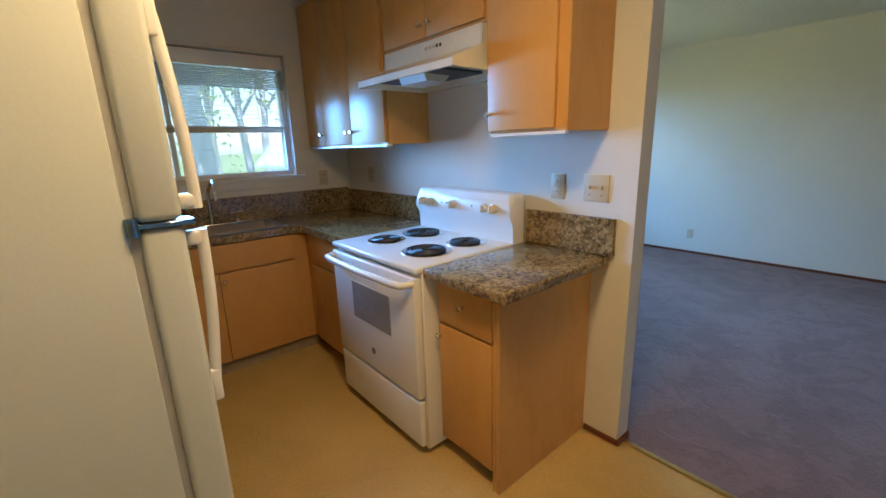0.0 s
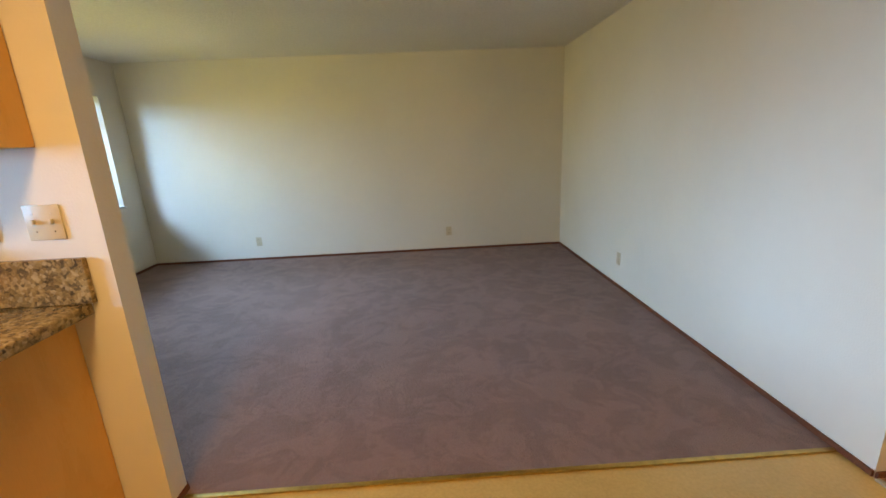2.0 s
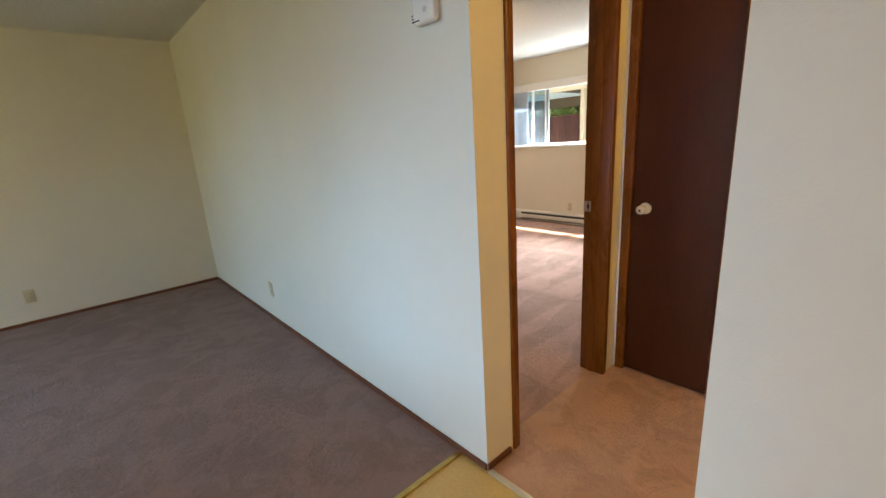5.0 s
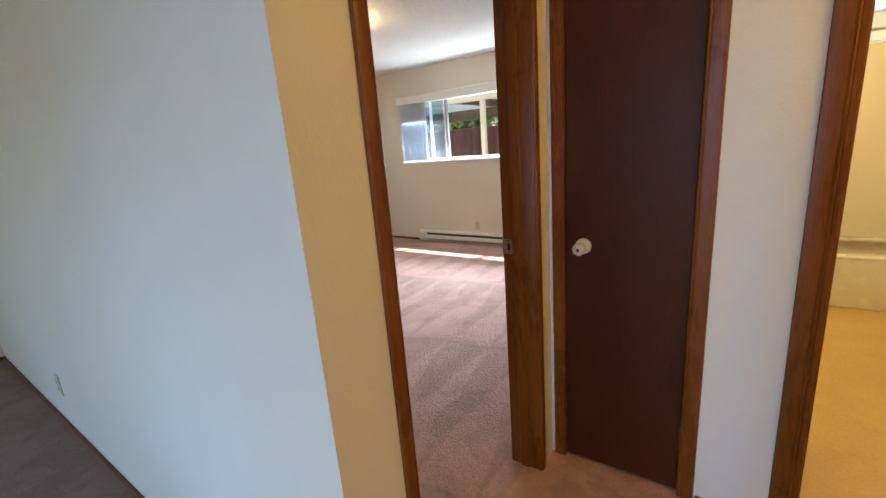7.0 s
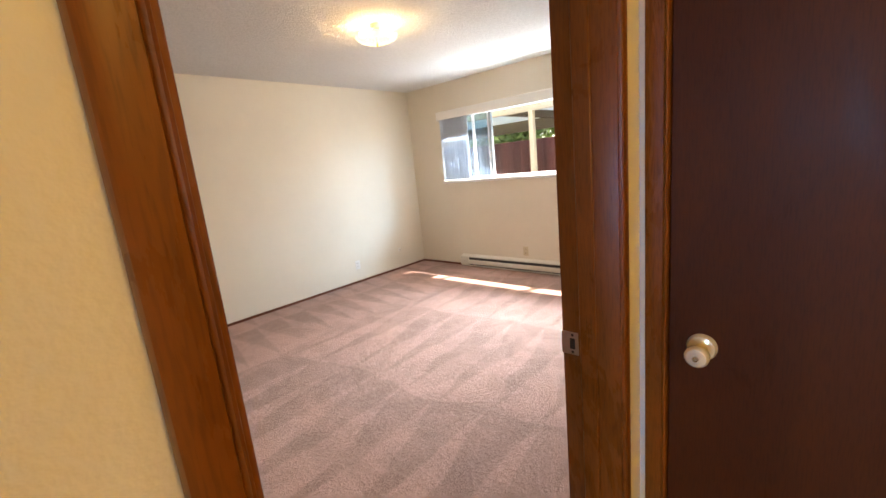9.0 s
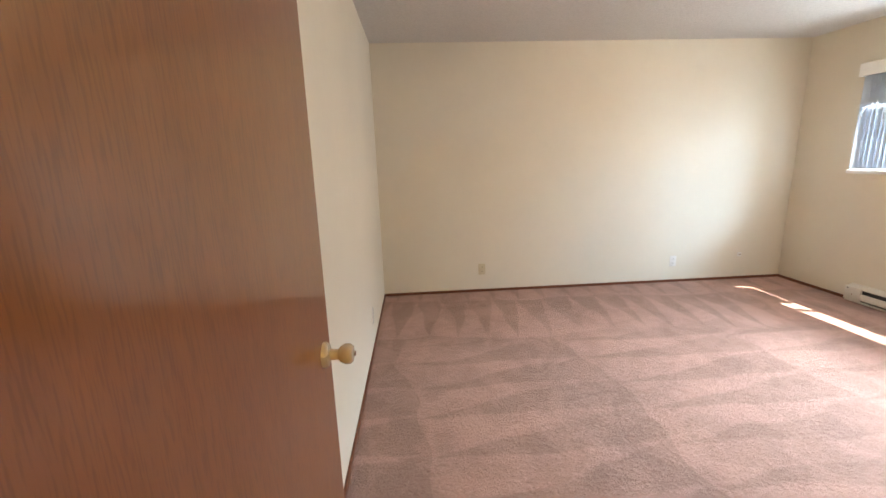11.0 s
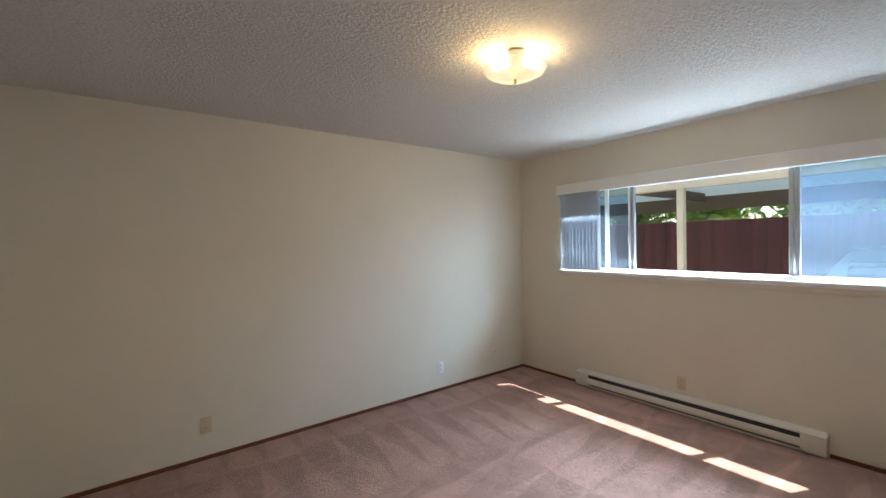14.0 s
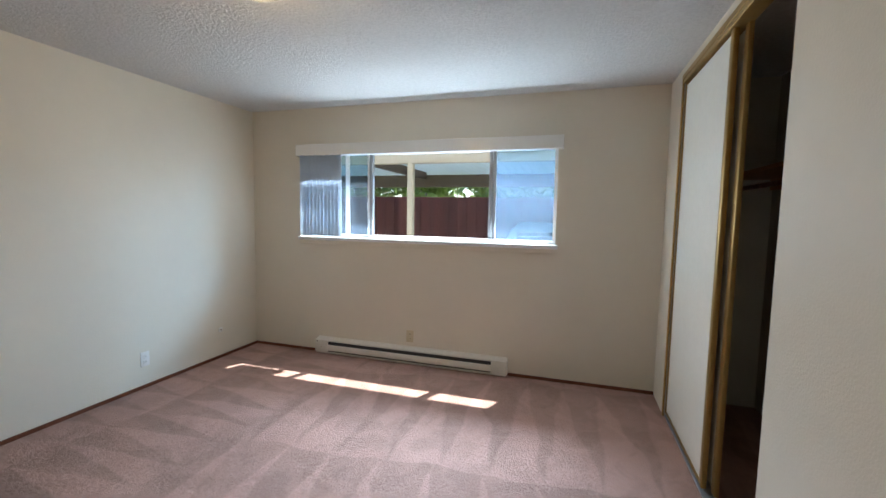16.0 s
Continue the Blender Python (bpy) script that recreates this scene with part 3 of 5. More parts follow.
part("casing", casing_bar("y", 0.0, -1, 0.1685, 0.2085, 0.006, 2.10, True), DARKWOOD, d1)
part("casing", casing_bar("y", 0.0, -1, 0.970, 1.004, 0.006, 2.10, False), DARKWOOD, d1)
part("casing", casing_head("y", 0.0, -1, 0.2085, 0.970, 2.045, 2.10), DARKWOOD, d1)
part("casing", casing_bar("y", 0.125, 1, 0.150, 0.200, 0.006, 2.10, True), DARKWOOD, d1)
part("casing", casing_bar("y", 0.125, 1, 0.985, 1.035, 0.006, 2.10, False), DARKWOOD, d1)
sp = part("strike_plate", box((0.9635, 0.090, 0.936), (0.9655, 0.131, 0.992), 0.001, 1), STEEL, d1, "small worn metal strike plate with a curled lip")
part("latch_hole", box((0.9625, 0.098, 0.951), (0.9637, 0.110, 0.977)), BLACK, sp)
for zz in (0.943, 0.985):
    part("screw", lathe((0.9637, 0.104, zz), (-1, 0, 0), [(0.004, 0), (0.003, 0.001)], 10), DARKGREY, sp)

leaf = thing("door_leaf", (0.245, 0.150, 0.01), "glossy brown veneered bedroom door, standing open", "door")
ang = radians(89.2)
DL = Matrix.Translation((0.2275, 0.146, 0)) @ Matrix.Rotation(ang, 4, "Z")


def turned(bm, m):
    bmesh.ops.transform(bm, matrix=m, verts=bm.verts)
    return bm


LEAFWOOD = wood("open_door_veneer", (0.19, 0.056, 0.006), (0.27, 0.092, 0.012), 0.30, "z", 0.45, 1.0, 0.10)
slab = part("slab", turned(box((0.0, -0.035, 0.015), (0.765, 0.0, 2.03), 0.002, 1), DL), LEAFWOOD, leaf)
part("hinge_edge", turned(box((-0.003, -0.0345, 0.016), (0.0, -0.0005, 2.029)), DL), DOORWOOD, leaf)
for zz in (0.25, 1.80):
    part("hinge", turned(add_rod(box((-0.006, -0.034, zz - 0.045), (-0.0025, -0.004, zz + 0.045), 0.001, 1), (-0.005, 0.004, zz - 0.045), (-0.005, 0.004, zz + 0.045), 0.006), DL), NICKEL, leaf, "dull metal hinge")
for yy, s in ((-0.035, -1), (0.0, 1)):
    p0, ax = DL @ Vector((0.700, yy, 0.955)), DL.to_3x3() @ Vector((0, s, 0))
    knob(leaf, p0, ax)
part("latch_plate", turned(box((0.765, -0.030, 0.925), (0.7662, -0.006, 0.985)), DL), NICKEL, leaf)

# hallway closet door
d2 = thing("door_2", (1.15, -0.255, 0), "narrow dark brown flush closet door, closed", "door")
d2["kind"] = "structure"
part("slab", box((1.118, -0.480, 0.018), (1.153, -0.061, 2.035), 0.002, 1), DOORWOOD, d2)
for a, b, f in ((-0.060, -0.013, False), (-0.535, -0.481, True)):
    part("casing", casing_bar("x", 1.11, -1, a, b, 0.006, 2.10, f), DARKWOOD, d2)
part("casing", casing_head("x", 1.11, -1, -0.481, -0.060, 2.045, 2.10), DARKWOOD, d2)
for a, b in ((-0.485, -0.481), (-0.060, -0.056)):
    part("jamb", box((1.108, a, 0.006), (1.228, b, 2.05)), DARKWOOD, d2)
knob(d2, (1.118, -0.128, 0.947), (-1, 0, 0))
for zz in (0.25, 1.80):
    part("hinge", rod((1.110, -0.482, zz - 0.045), (1.110, -0.482, zz + 0.045), 0.006), DARKWOOD, d2)

# bathroom doorway, its door open inwards
d3 = thing("door_3", (1.17, -1.1, 0), "dark stained wooden bathroom door frame", "door frame")
d3["kind"] = "structure"
for a, b, f in ((-0.802, -0.747, False), (-1.60, -1.540, True)):
    part("casing", casing_bar("x", 1.11, -1, a, b, 0.006, 2.10, f), DARKWOOD, d3)
part("casing", casing_head("x", 1.11, -1, -1.540, -0.802, 2.045, 2.10), DARKWOOD, d3)
part("jamb", box((1.107, -0.820, 0.005), (1.233, -0.802, 2.05), 0.002, 1), DARKWOOD, d3)
part("jamb", box((1.107, -1.540, 0.005), (1.233, -1.522, 2.05), 0.002, 1), DARKWOOD, d3)
part("door_stop", box((1.15, -0.830, 0.005), (1.185, -0.820, 2.05), 0.002, 1), DARKWOOD, d3)
bl = thing("door_leaf", (1.24, -0.80, 0.01), "dark brown flush bathroom door, standing open inwards", "door")
BM = Matrix.Translation((1.240, -0.815, 0)) @ Matrix.Rotation(radians(2.0), 4, "Z")
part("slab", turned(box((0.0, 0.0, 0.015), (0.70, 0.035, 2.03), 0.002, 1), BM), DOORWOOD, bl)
knob(bl, BM @ Vector((0.64, 0.0, 0.955)), BM.to_3x3() @ Vector((0, -1, 0)), BRASS, 0.022)

# ---- kitchen ----


def pull_knob(parent, place, axis):
    return part("knob", lathe(place, axis, [(0.008, 0), (0.006, 0.004), (0.005, 0.014), (0.012, 0.020), (0.014, 0.026), (0.010, 0.031)], 16), NICKEL, parent, "small satin nickel cabinet knob")


def front(parent, name, axis, at, out, u0, u1, z0, z1, knob_at=None, material=None):
    """A slab door or drawer front, slightly rounded, standing proud of the carcass."""
    lo, hi = sorted((at, at + out * 0.018))
    g = 0.0015
    b = box((u0 + g, lo, z0 + g), (u1 - g, hi, z1 - g), 0.003, 2) if axis == "y" else box((lo, u0 + g, z0 + g), (hi, u1 - g, z1 - g), 0.003, 2)
    ob = part(name, b, material or MAPLE, parent)
    if knob_at:
        u, z = knob_at
        p = (u, at + out * 0.018, z) if axis == "y" else (at + out * 0.018, u, z)
        pull_knob(ob, p, (0, out, 0) if axis == "y" else (out, 0, 0))
    return ob


TOEKICK = plain("vinyl_cove_base", (0.36, 0.30, 0.20), 0.5, 0.0, 0.12, 20.0, 0.05)
FY = -0.500  # front plane of the carcasses on the range wall
c1 = thing("base_cabinet", (-3.21, -0.21, 0), "maple veneer base cabinet with drawer and door, beside the range", "cabinet", "kitchen base cabinets")
part("carcass", box((-3.385, FY, 0.10), (-3.045, 0.103, 0.868)), MAPLE, c1)
part("side_panel", box((-3.045, FY - 0.020, 0.0), (-3.026, 0.103, 0.868), 0.002, 1), MAPLE, c1)
part("toe_kick", box((-3.385, FY + 0.07, 0.0), (-3.045, FY + 0.085, 0.10)), DARKWOOD, c1)
part("corner_stile", box((-3.062, FY - 0.020, 0.0), (-3.0455, FY, 0.868), 0.003, 1), MAPLE, c1)
front(c1, "drawer_front", "y", FY, -1, -3.380, -3.066, 0.662, 0.860, (-3.222, 0.766))
front(c1, "door", "y", FY, -1, -3.380, -3.066, 0.085, 0.652, (-3.362, 0.60))

c2 = thing("base_cabinet", (-4.48, -0.21, 0), "maple veneer corner base cabinet with drawer above a door", "cabinet", "kitchen base cabinets")
part("carcass", box((-5.27, FY, 0.10), (-4.165, 0.103, 0.868)), MAPLE, c2)
part("toe_kick", box((-4.86, FY + 0.06, 0.0), (-4.165, FY + 0.075, 0.10)), DARKWOOD, c2)
front(c2, "drawer_front", "y", FY, -1, -4.72, -4.170, 0.662, 0.860, (-4.36, 0.77))
front(c2, "door", "y", FY, -1, -4.72, -4.170, 0.105, 0.652, (-4.20, 0.60))

SX = -4.815
c3 = thing("sink_cabinet", (-5.05, -1.3, 0), "maple veneer sink cabinet with a false front over two doors", "cabinet", "kitchen base cabinets")
part("carcass", box((-5.27, -2.28, 0.10), (SX, FY - 0.002, 0.868)), MAPLE, c3)
part("toe_kick", box((SX - 0.06, -2.28, 0.0), (SX - 0.045, FY + 0.06, 0.10)), TOEKICK, c3)
front(c3, "false_front", "x", SX, 1, -1.62, -0.60, 0.690, 0.860)
front(c3, "door", "x", SX, 1, -1.07, -0.60, 0.105, 0.680, (-1.045, 0.63))
front(c3, "door", "x", SX, 1, -1.62, -1.07, 0.105, 0.680, (-1.095, 0.63))
front(c3, "door", "x", SX, 1, -2.25, -1.62, 0.105, 0.860)

# worktops
w1 = thing("worktop", (-3.2, -0.2, 0.868), "speckled brown granite worktop with backsplash beside the range", "worktop")
part("slab", box((-3.392, -0.585, 0.868), (-2.945, 0.103, 0.910), 0.008, 3), GRANITE, w1)
part("backsplash", box((-3.392, 0.081, 0.911), (-2.925, 0.103, 1.075), 0.003, 1), GRANITE, w1)
w2 = thing("worktop", (-4.9, -0.8, 0.868), "speckled brown granite worktop around the kitchen sink", "worktop")
part("slab", prism([(-5.275, 0.103), (-4.160, 0.103), (-4.160, -0.545), (-4.760, -0.545), (-4.775, -0.560), (-4.775, -0.62), (-5.275, -0.62)], "z", 0.868, 0.910), GRANITE, w2)
part("front_strip", box((-4.845, -1.33, 0.868), (-4.775, -0.6201, 0.910), 0.002, 1), GRANITE, w2)
part("back_strip", box((-5.275, -1.33, 0.868), (-5.225, -0.6201, 0.910)), GRANITE, w2)
part("slab", box((-5.275, -2.28, 0.868), (-4.775, -1.3301, 0.910), 0.004, 1), GRANITE, w2)
part("backsplash", box((-5.275, 0.081, 0.911), (-4.160, 0.103, 1.075), 0.003, 1), GRANITE, w2)
part("backsplash", box((-5.279, -2.28, 0.911), (-5.257, 0.080, 1.090), 0.003, 1), GRANITE, w2)

sk = thing("kitchen_sink", (-5.03, -0.97, 0.80), "stainless steel drop-in kitchen sink", "sink")
bm = blank()
for a, b in (((-5.235, -1.345), (-5.185, -0.605)), ((-4.875, -1.345), (-4.835, -0.605)), ((-5.185, -1.345), (-4.875, -1.300)), ((-5.185, -0.650), (-4.875, -0.605))):
    add_box(bm, (*a, 0.911), (*b, 0.918), 0.002, 1)
part("rim", bm, STEEL, sk)
bm = blank()
add_box(bm, (-5.190, -1.305, 0.745), (-4.870, -0.645, 0.752))
for a, b in (((-5.190, -1.305), (-5.182, -0.645)), ((-4.878, -1.305), (-4.870, -0.645)), ((-5.182, -1.305), (-4.878, -1.297)), ((-5.182, -0.653), (-4.878, -0.645))):
    add_box(bm, (*a, 0.745), (*b, 0.911))
part("bowl", bm, STEEL, sk)
tp = thing("kitchen_tap", (-5.21, -0.97, 0.918), "chrome kitchen tap with a high swan neck", "tap")
part("base_plate", box((-5.235, -1.08, 0.918), (-5.190, -0.78, 0.930), 0.005, 2), CHROME, tp)
arc = [(-5.21, -0.98, 0.93), (-5.21, -0.98, 1.13)] + [(-5.21 + 0.09 * (1 - math.cos(a)), -0.98 + 0.02 * math.sin(a), 1.13 + 0.09 * math.sin(a)) for a in np.linspace(0.2, 2.9, 10)] + [(-5.03, -0.975, 1.10)]
part("spout", add_tube(blank(), arc, 0.011, 12), CHROME, tp)
hd = part("handle", lathe((-5.212, -0.82, 0.93), (0, 0, 1), [(0.020, 0), (0.018, 0.012), (0.011, 0.02), (0.010, 0.05), (0.014, 0.056), (0.010, 0.066)], 16), CHROME, tp)
part("lever", add_tube(blank(), [(-5.212, -0.86, 0.988), (-5.212, -0.82, 0.990), (-5.212, -0.775, 0.994)], 0.006, 8), CHROME, hd)

# wall cabinets
UY = -0.195
u1 = thing("wall_cabinet", (-3.19, -0.05, 1.43), "maple veneer wall cabinet with one door beside the range hood", "cabinet", "kitchen wall cabinets")
part("carcass", box((-3.375, UY, 1.440), (-2.988, 0.103, 2.40), 0.002, 1), MAPLE, u1)
part("bottom_rail", box((-3.372, UY - 0.003, 1.428), (-2.995, UY + 0.018, 1.4395)), ENAMEL, u1)
front(u1, "door", "y", UY, -1, -3.375, -3.035, 1.450, 2.39, (-3.355, 1.520))
u2 = thing("wall_cabinet", (-3.78, -0.05, 1.90), "short maple veneer wall cabinet over the range hood", "cabinet", "kitchen wall cabinets")
part("carcass", box((-4.170, UY, 1.895), (-3.378, 0.103, 2.40), 0.002, 1), MAPLE, u2)
front(u2, "door", "y", UY, -1, -4.150, -3.780, 1.905, 2.39, (-3.812, 1.965))
front(u2, "door", "y", UY, -1, -3.780, -3.395, 1.905, 2.39, (-3.745, 1.965))
u3 = thing("wall_cabinet", (-4.72, -0.05, 1.41), "maple veneer wall cabinet with three doors by the window", "cabinet", "kitchen wall cabinets")
part("carcass", box((-5.275, UY, 1.418), (-4.173, 0.103, 2.40), 0.002, 1), MAPLE, u3)
part("bottom_rail", box((-5.270, UY - 0.016, 1.404), (-4.176, UY + 0.020, 1.4175)), ENAMEL, u3)
front(u3, "door", "y", UY, -1, -5.270, -4.985, 1.425, 2.39, (-5.010, 1.500))
front(u3, "door", "y", UY, -1, -4.985, -4.590, 1.425, 2.39, (-4.625, 1.500))
front(u3, "door", "y", UY, -1, -4.590, -4.190, 1.425, 2.39, (-4.560, 1.500))

# range hood
hood = thing("range_hood", (-3.78, -0.1, 1.71), "cream enamelled range hood under the wall cabinet", "range hood")
part("shell", prism([(0.103, 1.893), (UY - 0.005, 1.893), (UY - 0.01, 1.810), (-0.375, 1.742), (-0.375, 1.712), (-0.360, 1.712), (-0.350, 1.735), (0.060, 1.735), (0.060, 1.712), (0.103, 1.712)], "x", -4.168, -3.410), HOODPAINT, hood)
for a, b in ((-4.168, -4.160), (-3.418, -3.409)):
    part("side", prism([(0.103, 1.893), (UY - 0.005, 1.893), (UY - 0.01, 1.810), (-0.376, 1.743), (-0.376, 1.710), (0.103, 1.710)], "x", a - 0.001, b + 0.001), HOODPAINT, hood)
part("filter", box((-4.05, -0.32, 1.722), (-3.55, -0.06, 1.733)), DARKGREY, hood)
part("lamp_cover", prism([(-0.33, 1.733), (-0.31, 1.690), (-0.20, 1.690), (-0.16, 1.733)], "x", -3.86, -3.66), plain("frosted_cover", (0.6, 0.6, 0.56), 0.3), hood)
for x0 in (-3.80, -3.77, -3.74, -3.715, -3.69):
    part("button", box((x0, UY - 0.012, 1.850), (x0 + 0.014, UY - 0.0065, 1.864), 0.002, 1), BLACK if x0 > -3.72 else ALMOND, hood)

# range
RX0, RX1, RF = -4.152, -3.396, -0.585
rg = thing("electric_range", (-3.775, -0.25, 0), "white freestanding electric range with four coil burners", "range")
part("body", box((RX0, RF, 0.03), (RX1, 0.060, 0.885), 0.004, 1), ENAMEL, rg)
part("cooktop", box((RX0 - 0.003, RF - 0.035, 0.885), (RX1 + 0.003, 0.040, 0.913), 0.010, 3), ENAMEL, rg)
guard = prism([(0.072, 0.905), (-0.010, 0.905), (-0.015, 1.000), (-0.040, 1.050), (-0.028, 1.128), (-0.012, 1.152), (0.010, 1.158), (0.072, 1.158)], "x", RX0, RX1)
ends = [e for e in guard.edges if all(abs(v.co.x - x) < 1e-4 for v in e.verts for x in (RX0,)) or all(abs(v.co.x - RX1) < 1e-4 for v in e.verts)]
bmesh.ops.bevel(guard, geom=[e for e in ends if min(v.co.z for v in e.verts) > 1.10], offset=0.030, segments=4, profile=0.5, affect="EDGES")
part("backguard", guard, ENAMEL, rg)
for xx, dark in ((RX0 + 0.075, 0), (RX0 + 0.145, 0), (RX0 + 0.345, 0), (RX1 - 0.165, 0), (RX1 - 0.105, 0)):
    kb = part("control_knob", lathe((xx, -0.036, 1.082), (0, -0.96, -0.2), [(0.026, 0), (0.026, 0.004), (0.021, 0.008), (0.019, 0.024), (0.015, 0.027)], 24), HOODPAINT, rg, "cream plastic control knob")
    part("grip", box((xx - 0.004, -0.074, 1.060), (xx + 0.004, -0.055, 1.098), 0.002, 1), HOODPAINT, kb)
for xx in (RX0 + 0.245, RX0 + 0.285, RX1 - 0.265):
    part("indicator", lathe((xx, -0.034, 1.082), (0, -1, -0.2), [(0.005, 0), (0.004, 0.004)], 10), BLACK, rg)
for xx, yy, r in ((RX0 + 0.20, -0.395, 0.085), (RX1 - 0.20, -0.400, 0.105), (RX0 + 0.21, -0.150, 0.105), (RX1 - 0.19, -0.155, 0.085)):
    bn = part("burner", lathe((xx, yy, 0.910), (0, 0, 1), [(r + 0.018, 0.0), (r + 0.018, 0.006), (r + 0.010, 0.007), (r, 0.003), (0.02, 0.003)], 36), CHROME, rg, "chrome drip pan with black coil")
    pts = [(xx + (0.018 + (r - 0.022) * s / 90) * math.cos(s * 0.35), yy + (0.018 + (r - 0.022) * s / 90) * math.sin(s * 0.35), 0.921) for s in range(91)]
    part("coil", add_tube(blank(), pts, 0.0065, 6), BLACK, bn)
dr = part("oven_door", box((RX0 + 0.006, RF - 0.040, 0.300), (RX1 - 0.006, RF - 0.002, 0.868), 0.008, 3), ENAMEL, rg)
part("oven_window", box((RX0 + 0.205, RF - 0.0425, 0.545), (RX1 - 0.205, RF - 0.039, 0.740), 0.018, 4), OVENGLASS, dr, "grey tinted oven window")
hy = RF - 0.085
part("handle", add_tube(blank(), [(RX0 + 0.02, RF - 0.035, 0.845), (RX0 + 0.04, hy, 0.842), (RX0 + 0.10, hy - 0.008, 0.840), (-3.775, hy - 0.012, 0.838), (RX1 - 0.10, hy - 0.008, 0.840), (RX1 - 0.04, hy, 0.842), (RX1 - 0.02, RF - 0.035, 0.845)], 0.017, 12), ENAMEL, dr)
part("badge", lathe((-3.775, RF - 0.039, 0.405), (0, -1, 0), [(0.017, 0), (0.017, 0.003), (0.012, 0.004)], 20), plain("bronze_badge", (0.22, 0.16, 0.10), 0.3, 0.6), dr, "small round bronze badge")
part("storage_drawer", box((RX0 + 0.006, RF - 0.036, 0.050), (RX1 - 0.006, RF - 0.002, 0.285), 0.012, 3), ENAMEL, rg)

# refrigerator: side towards the room, doors facing the counter
FX0, FX1, FYF, SPLIT = -3.68, -2.93, -1.452, 1.28
fr = thing("refrigerator", (-3.3, -1.85, 0), "white top-freezer refrigerator with long white handles", "refrigerator")
part("cabinet", box((FX0, -2.26, 0.03), (FX1, FYF - 0.082, 1.72), 0.006, 2), FRIDGE, fr)
part("gasket", box((FX0 + 0.010, FYF - 0.083, 0.08), (FX1 - 0.010, FYF - 0.068, 1.71)), GASKET, fr, "grey rubber door gasket")
lower = part("fridge_door", box((FX0, FYF - 0.068, 0.075), (FX1, FYF, SPLIT - 0.006), 0.012, 4), FRIDGE, fr)
upper = part("freezer_door", box((FX0, FYF - 0.068, SPLIT + 0.006), (FX1, FYF, 1.72), 0.012, 4), FRIDGE, fr)
part("hinge_cover", box((FX1 - 0.05, FYF - 0.070, SPLIT - 0.005), (FX1 + 0.003, FYF + 0.018, SPLIT + 0.005), 0.002, 1), BLUECHROME, fr, "bluish chrome hinge plate")
part("hinge_pin", rod((FX1 - 0.002, FYF - 0.075, SPLIT - 0.016), (FX1 - 0.002, FYF - 0.075, SPLIT + 0.016), 0.010), BLUECHROME, fr)


def fridge_handle(parent, z_end, z_split):
    """A bowed handle, flush with the door at its far end and standing off at the split."""
    x, up = FX1 - 0.030, z_split > z_end
    rows = []
    for k in range(13):
        f = k / 12
        rows.append((x, FYF + 0.006 + 0.022 * math.sin(min(1.0, f * 1.15) * math.pi / 2), z_end + f * (z_split - z_end)))
    h = part("handle", add_tube(blank(), rows, 0.0105, 12), ENAMEL, parent, "long bowed white plastic handle")
    lo, hi = sorted((z_split, z_split + (-0.028 if up else 0.028)))
    part("mount", box((x - 0.010, FYF - 0.002, lo), (x + 0.010, FYF + 0.034, hi), 0.007, 3), ENAMEL, h)
    lo, hi = sorted((z_end, z_end + (0.05 if up else -0.05)))
    part("mount", box((x - 0.012, FYF - 0.002, lo - 0.02), (x + 0.012, FYF + 0.018, hi), 0.006, 3), ENAMEL, h)


fridge_handle(upper, 1.655, SPLIT + 0.020)
fridge_handle(lower, 0.93, SPLIT - 0.020)


# plates on walls
def plate(name, x, y, z, nx, ny, label, category, wide=0.072, high=0.116, kind="outlet", material=None):
    """A wall plate with its sockets or switches, on a wall whose normal is (nx, ny)."""
    ob = thing(name, (x, y, z), label, category)
    m = Matrix.Translation((x, y, z)) @ Matrix.Rotation(math.atan2(nx, -ny), 4, "Z")
    mat = material or ALMOND
    part("cover", turned(box((-wide / 2, -0.006, -high / 2), (wide / 2, 0, high / 2), 0.003, 2), m), mat, ob)
    if kind == "outlet":
        for dz in (-0.022, 0.022):
            s = part("socket", turned(box((-0.017, -0.0085, dz - 0.015), (0.017, -0.005, dz + 0.015), 0.006, 2), m), mat, ob)
            for dx in (-0.007, 0.005):
                part("slot", turned(box((dx, -0.0092, dz - 0.004), (dx + 0.002, -0.0082, dz + 0.006)), m), BLACK, s)
    elif kind == "switch":
        for dx in (-wide / 4, wide / 4) if wide > 0.1 else (0,):
            part("toggle", turned(box((dx - 0.005, -0.018, -0.004), (dx + 0.005, -0.005, 0.012), 0.002, 1), m), mat, ob)
            for dz in (-0.03, 0.03):
                part("screw", turned(lathe((dx, -0.006, dz), (0, -1, 0), [(0.003, 0), (0.002, 0.001)], 8), m), NICKEL, ob)
    else:
        part("jack", turned(lathe((0, -0.006, 0), (0, -1, 0), [(0.009, 0), (0.008, 0.008), (0.004, 0.014)], 12), m), NICKEL, ob)
    return ob


plate("light_switch", -3.028, 0.105, 1.199, 0, -1, "almond double light switch plate above the worktop", "switch", 0.118, 0.118, "switch")
plate("outlet", -3.222, 0.105, 1.197, 0, -1, "almond double outlet above the worktop", "outlet")
plate("outlet", -4.915, 0.105, 1.200, 0, -1, "almond outlet in the kitchen corner", "outlet")
plate("outlet", -5.280, -0.120, 1.180, 1, 0, "almond outlet beside the kitchen window", "outlet")
plate("outlet", -1.479, 4.0, 0.257, 0, -1, "almond outlet low on the living room wall", "outlet")
plate("outlet", -3.94, 4.0, 0.249, 0, -1, "almond outlet low on the living room wall", "outlet")
plate("outlet", 0.0, 2.30, 0.277, -1, 0, "almond outlet low on the white wall", "outlet")
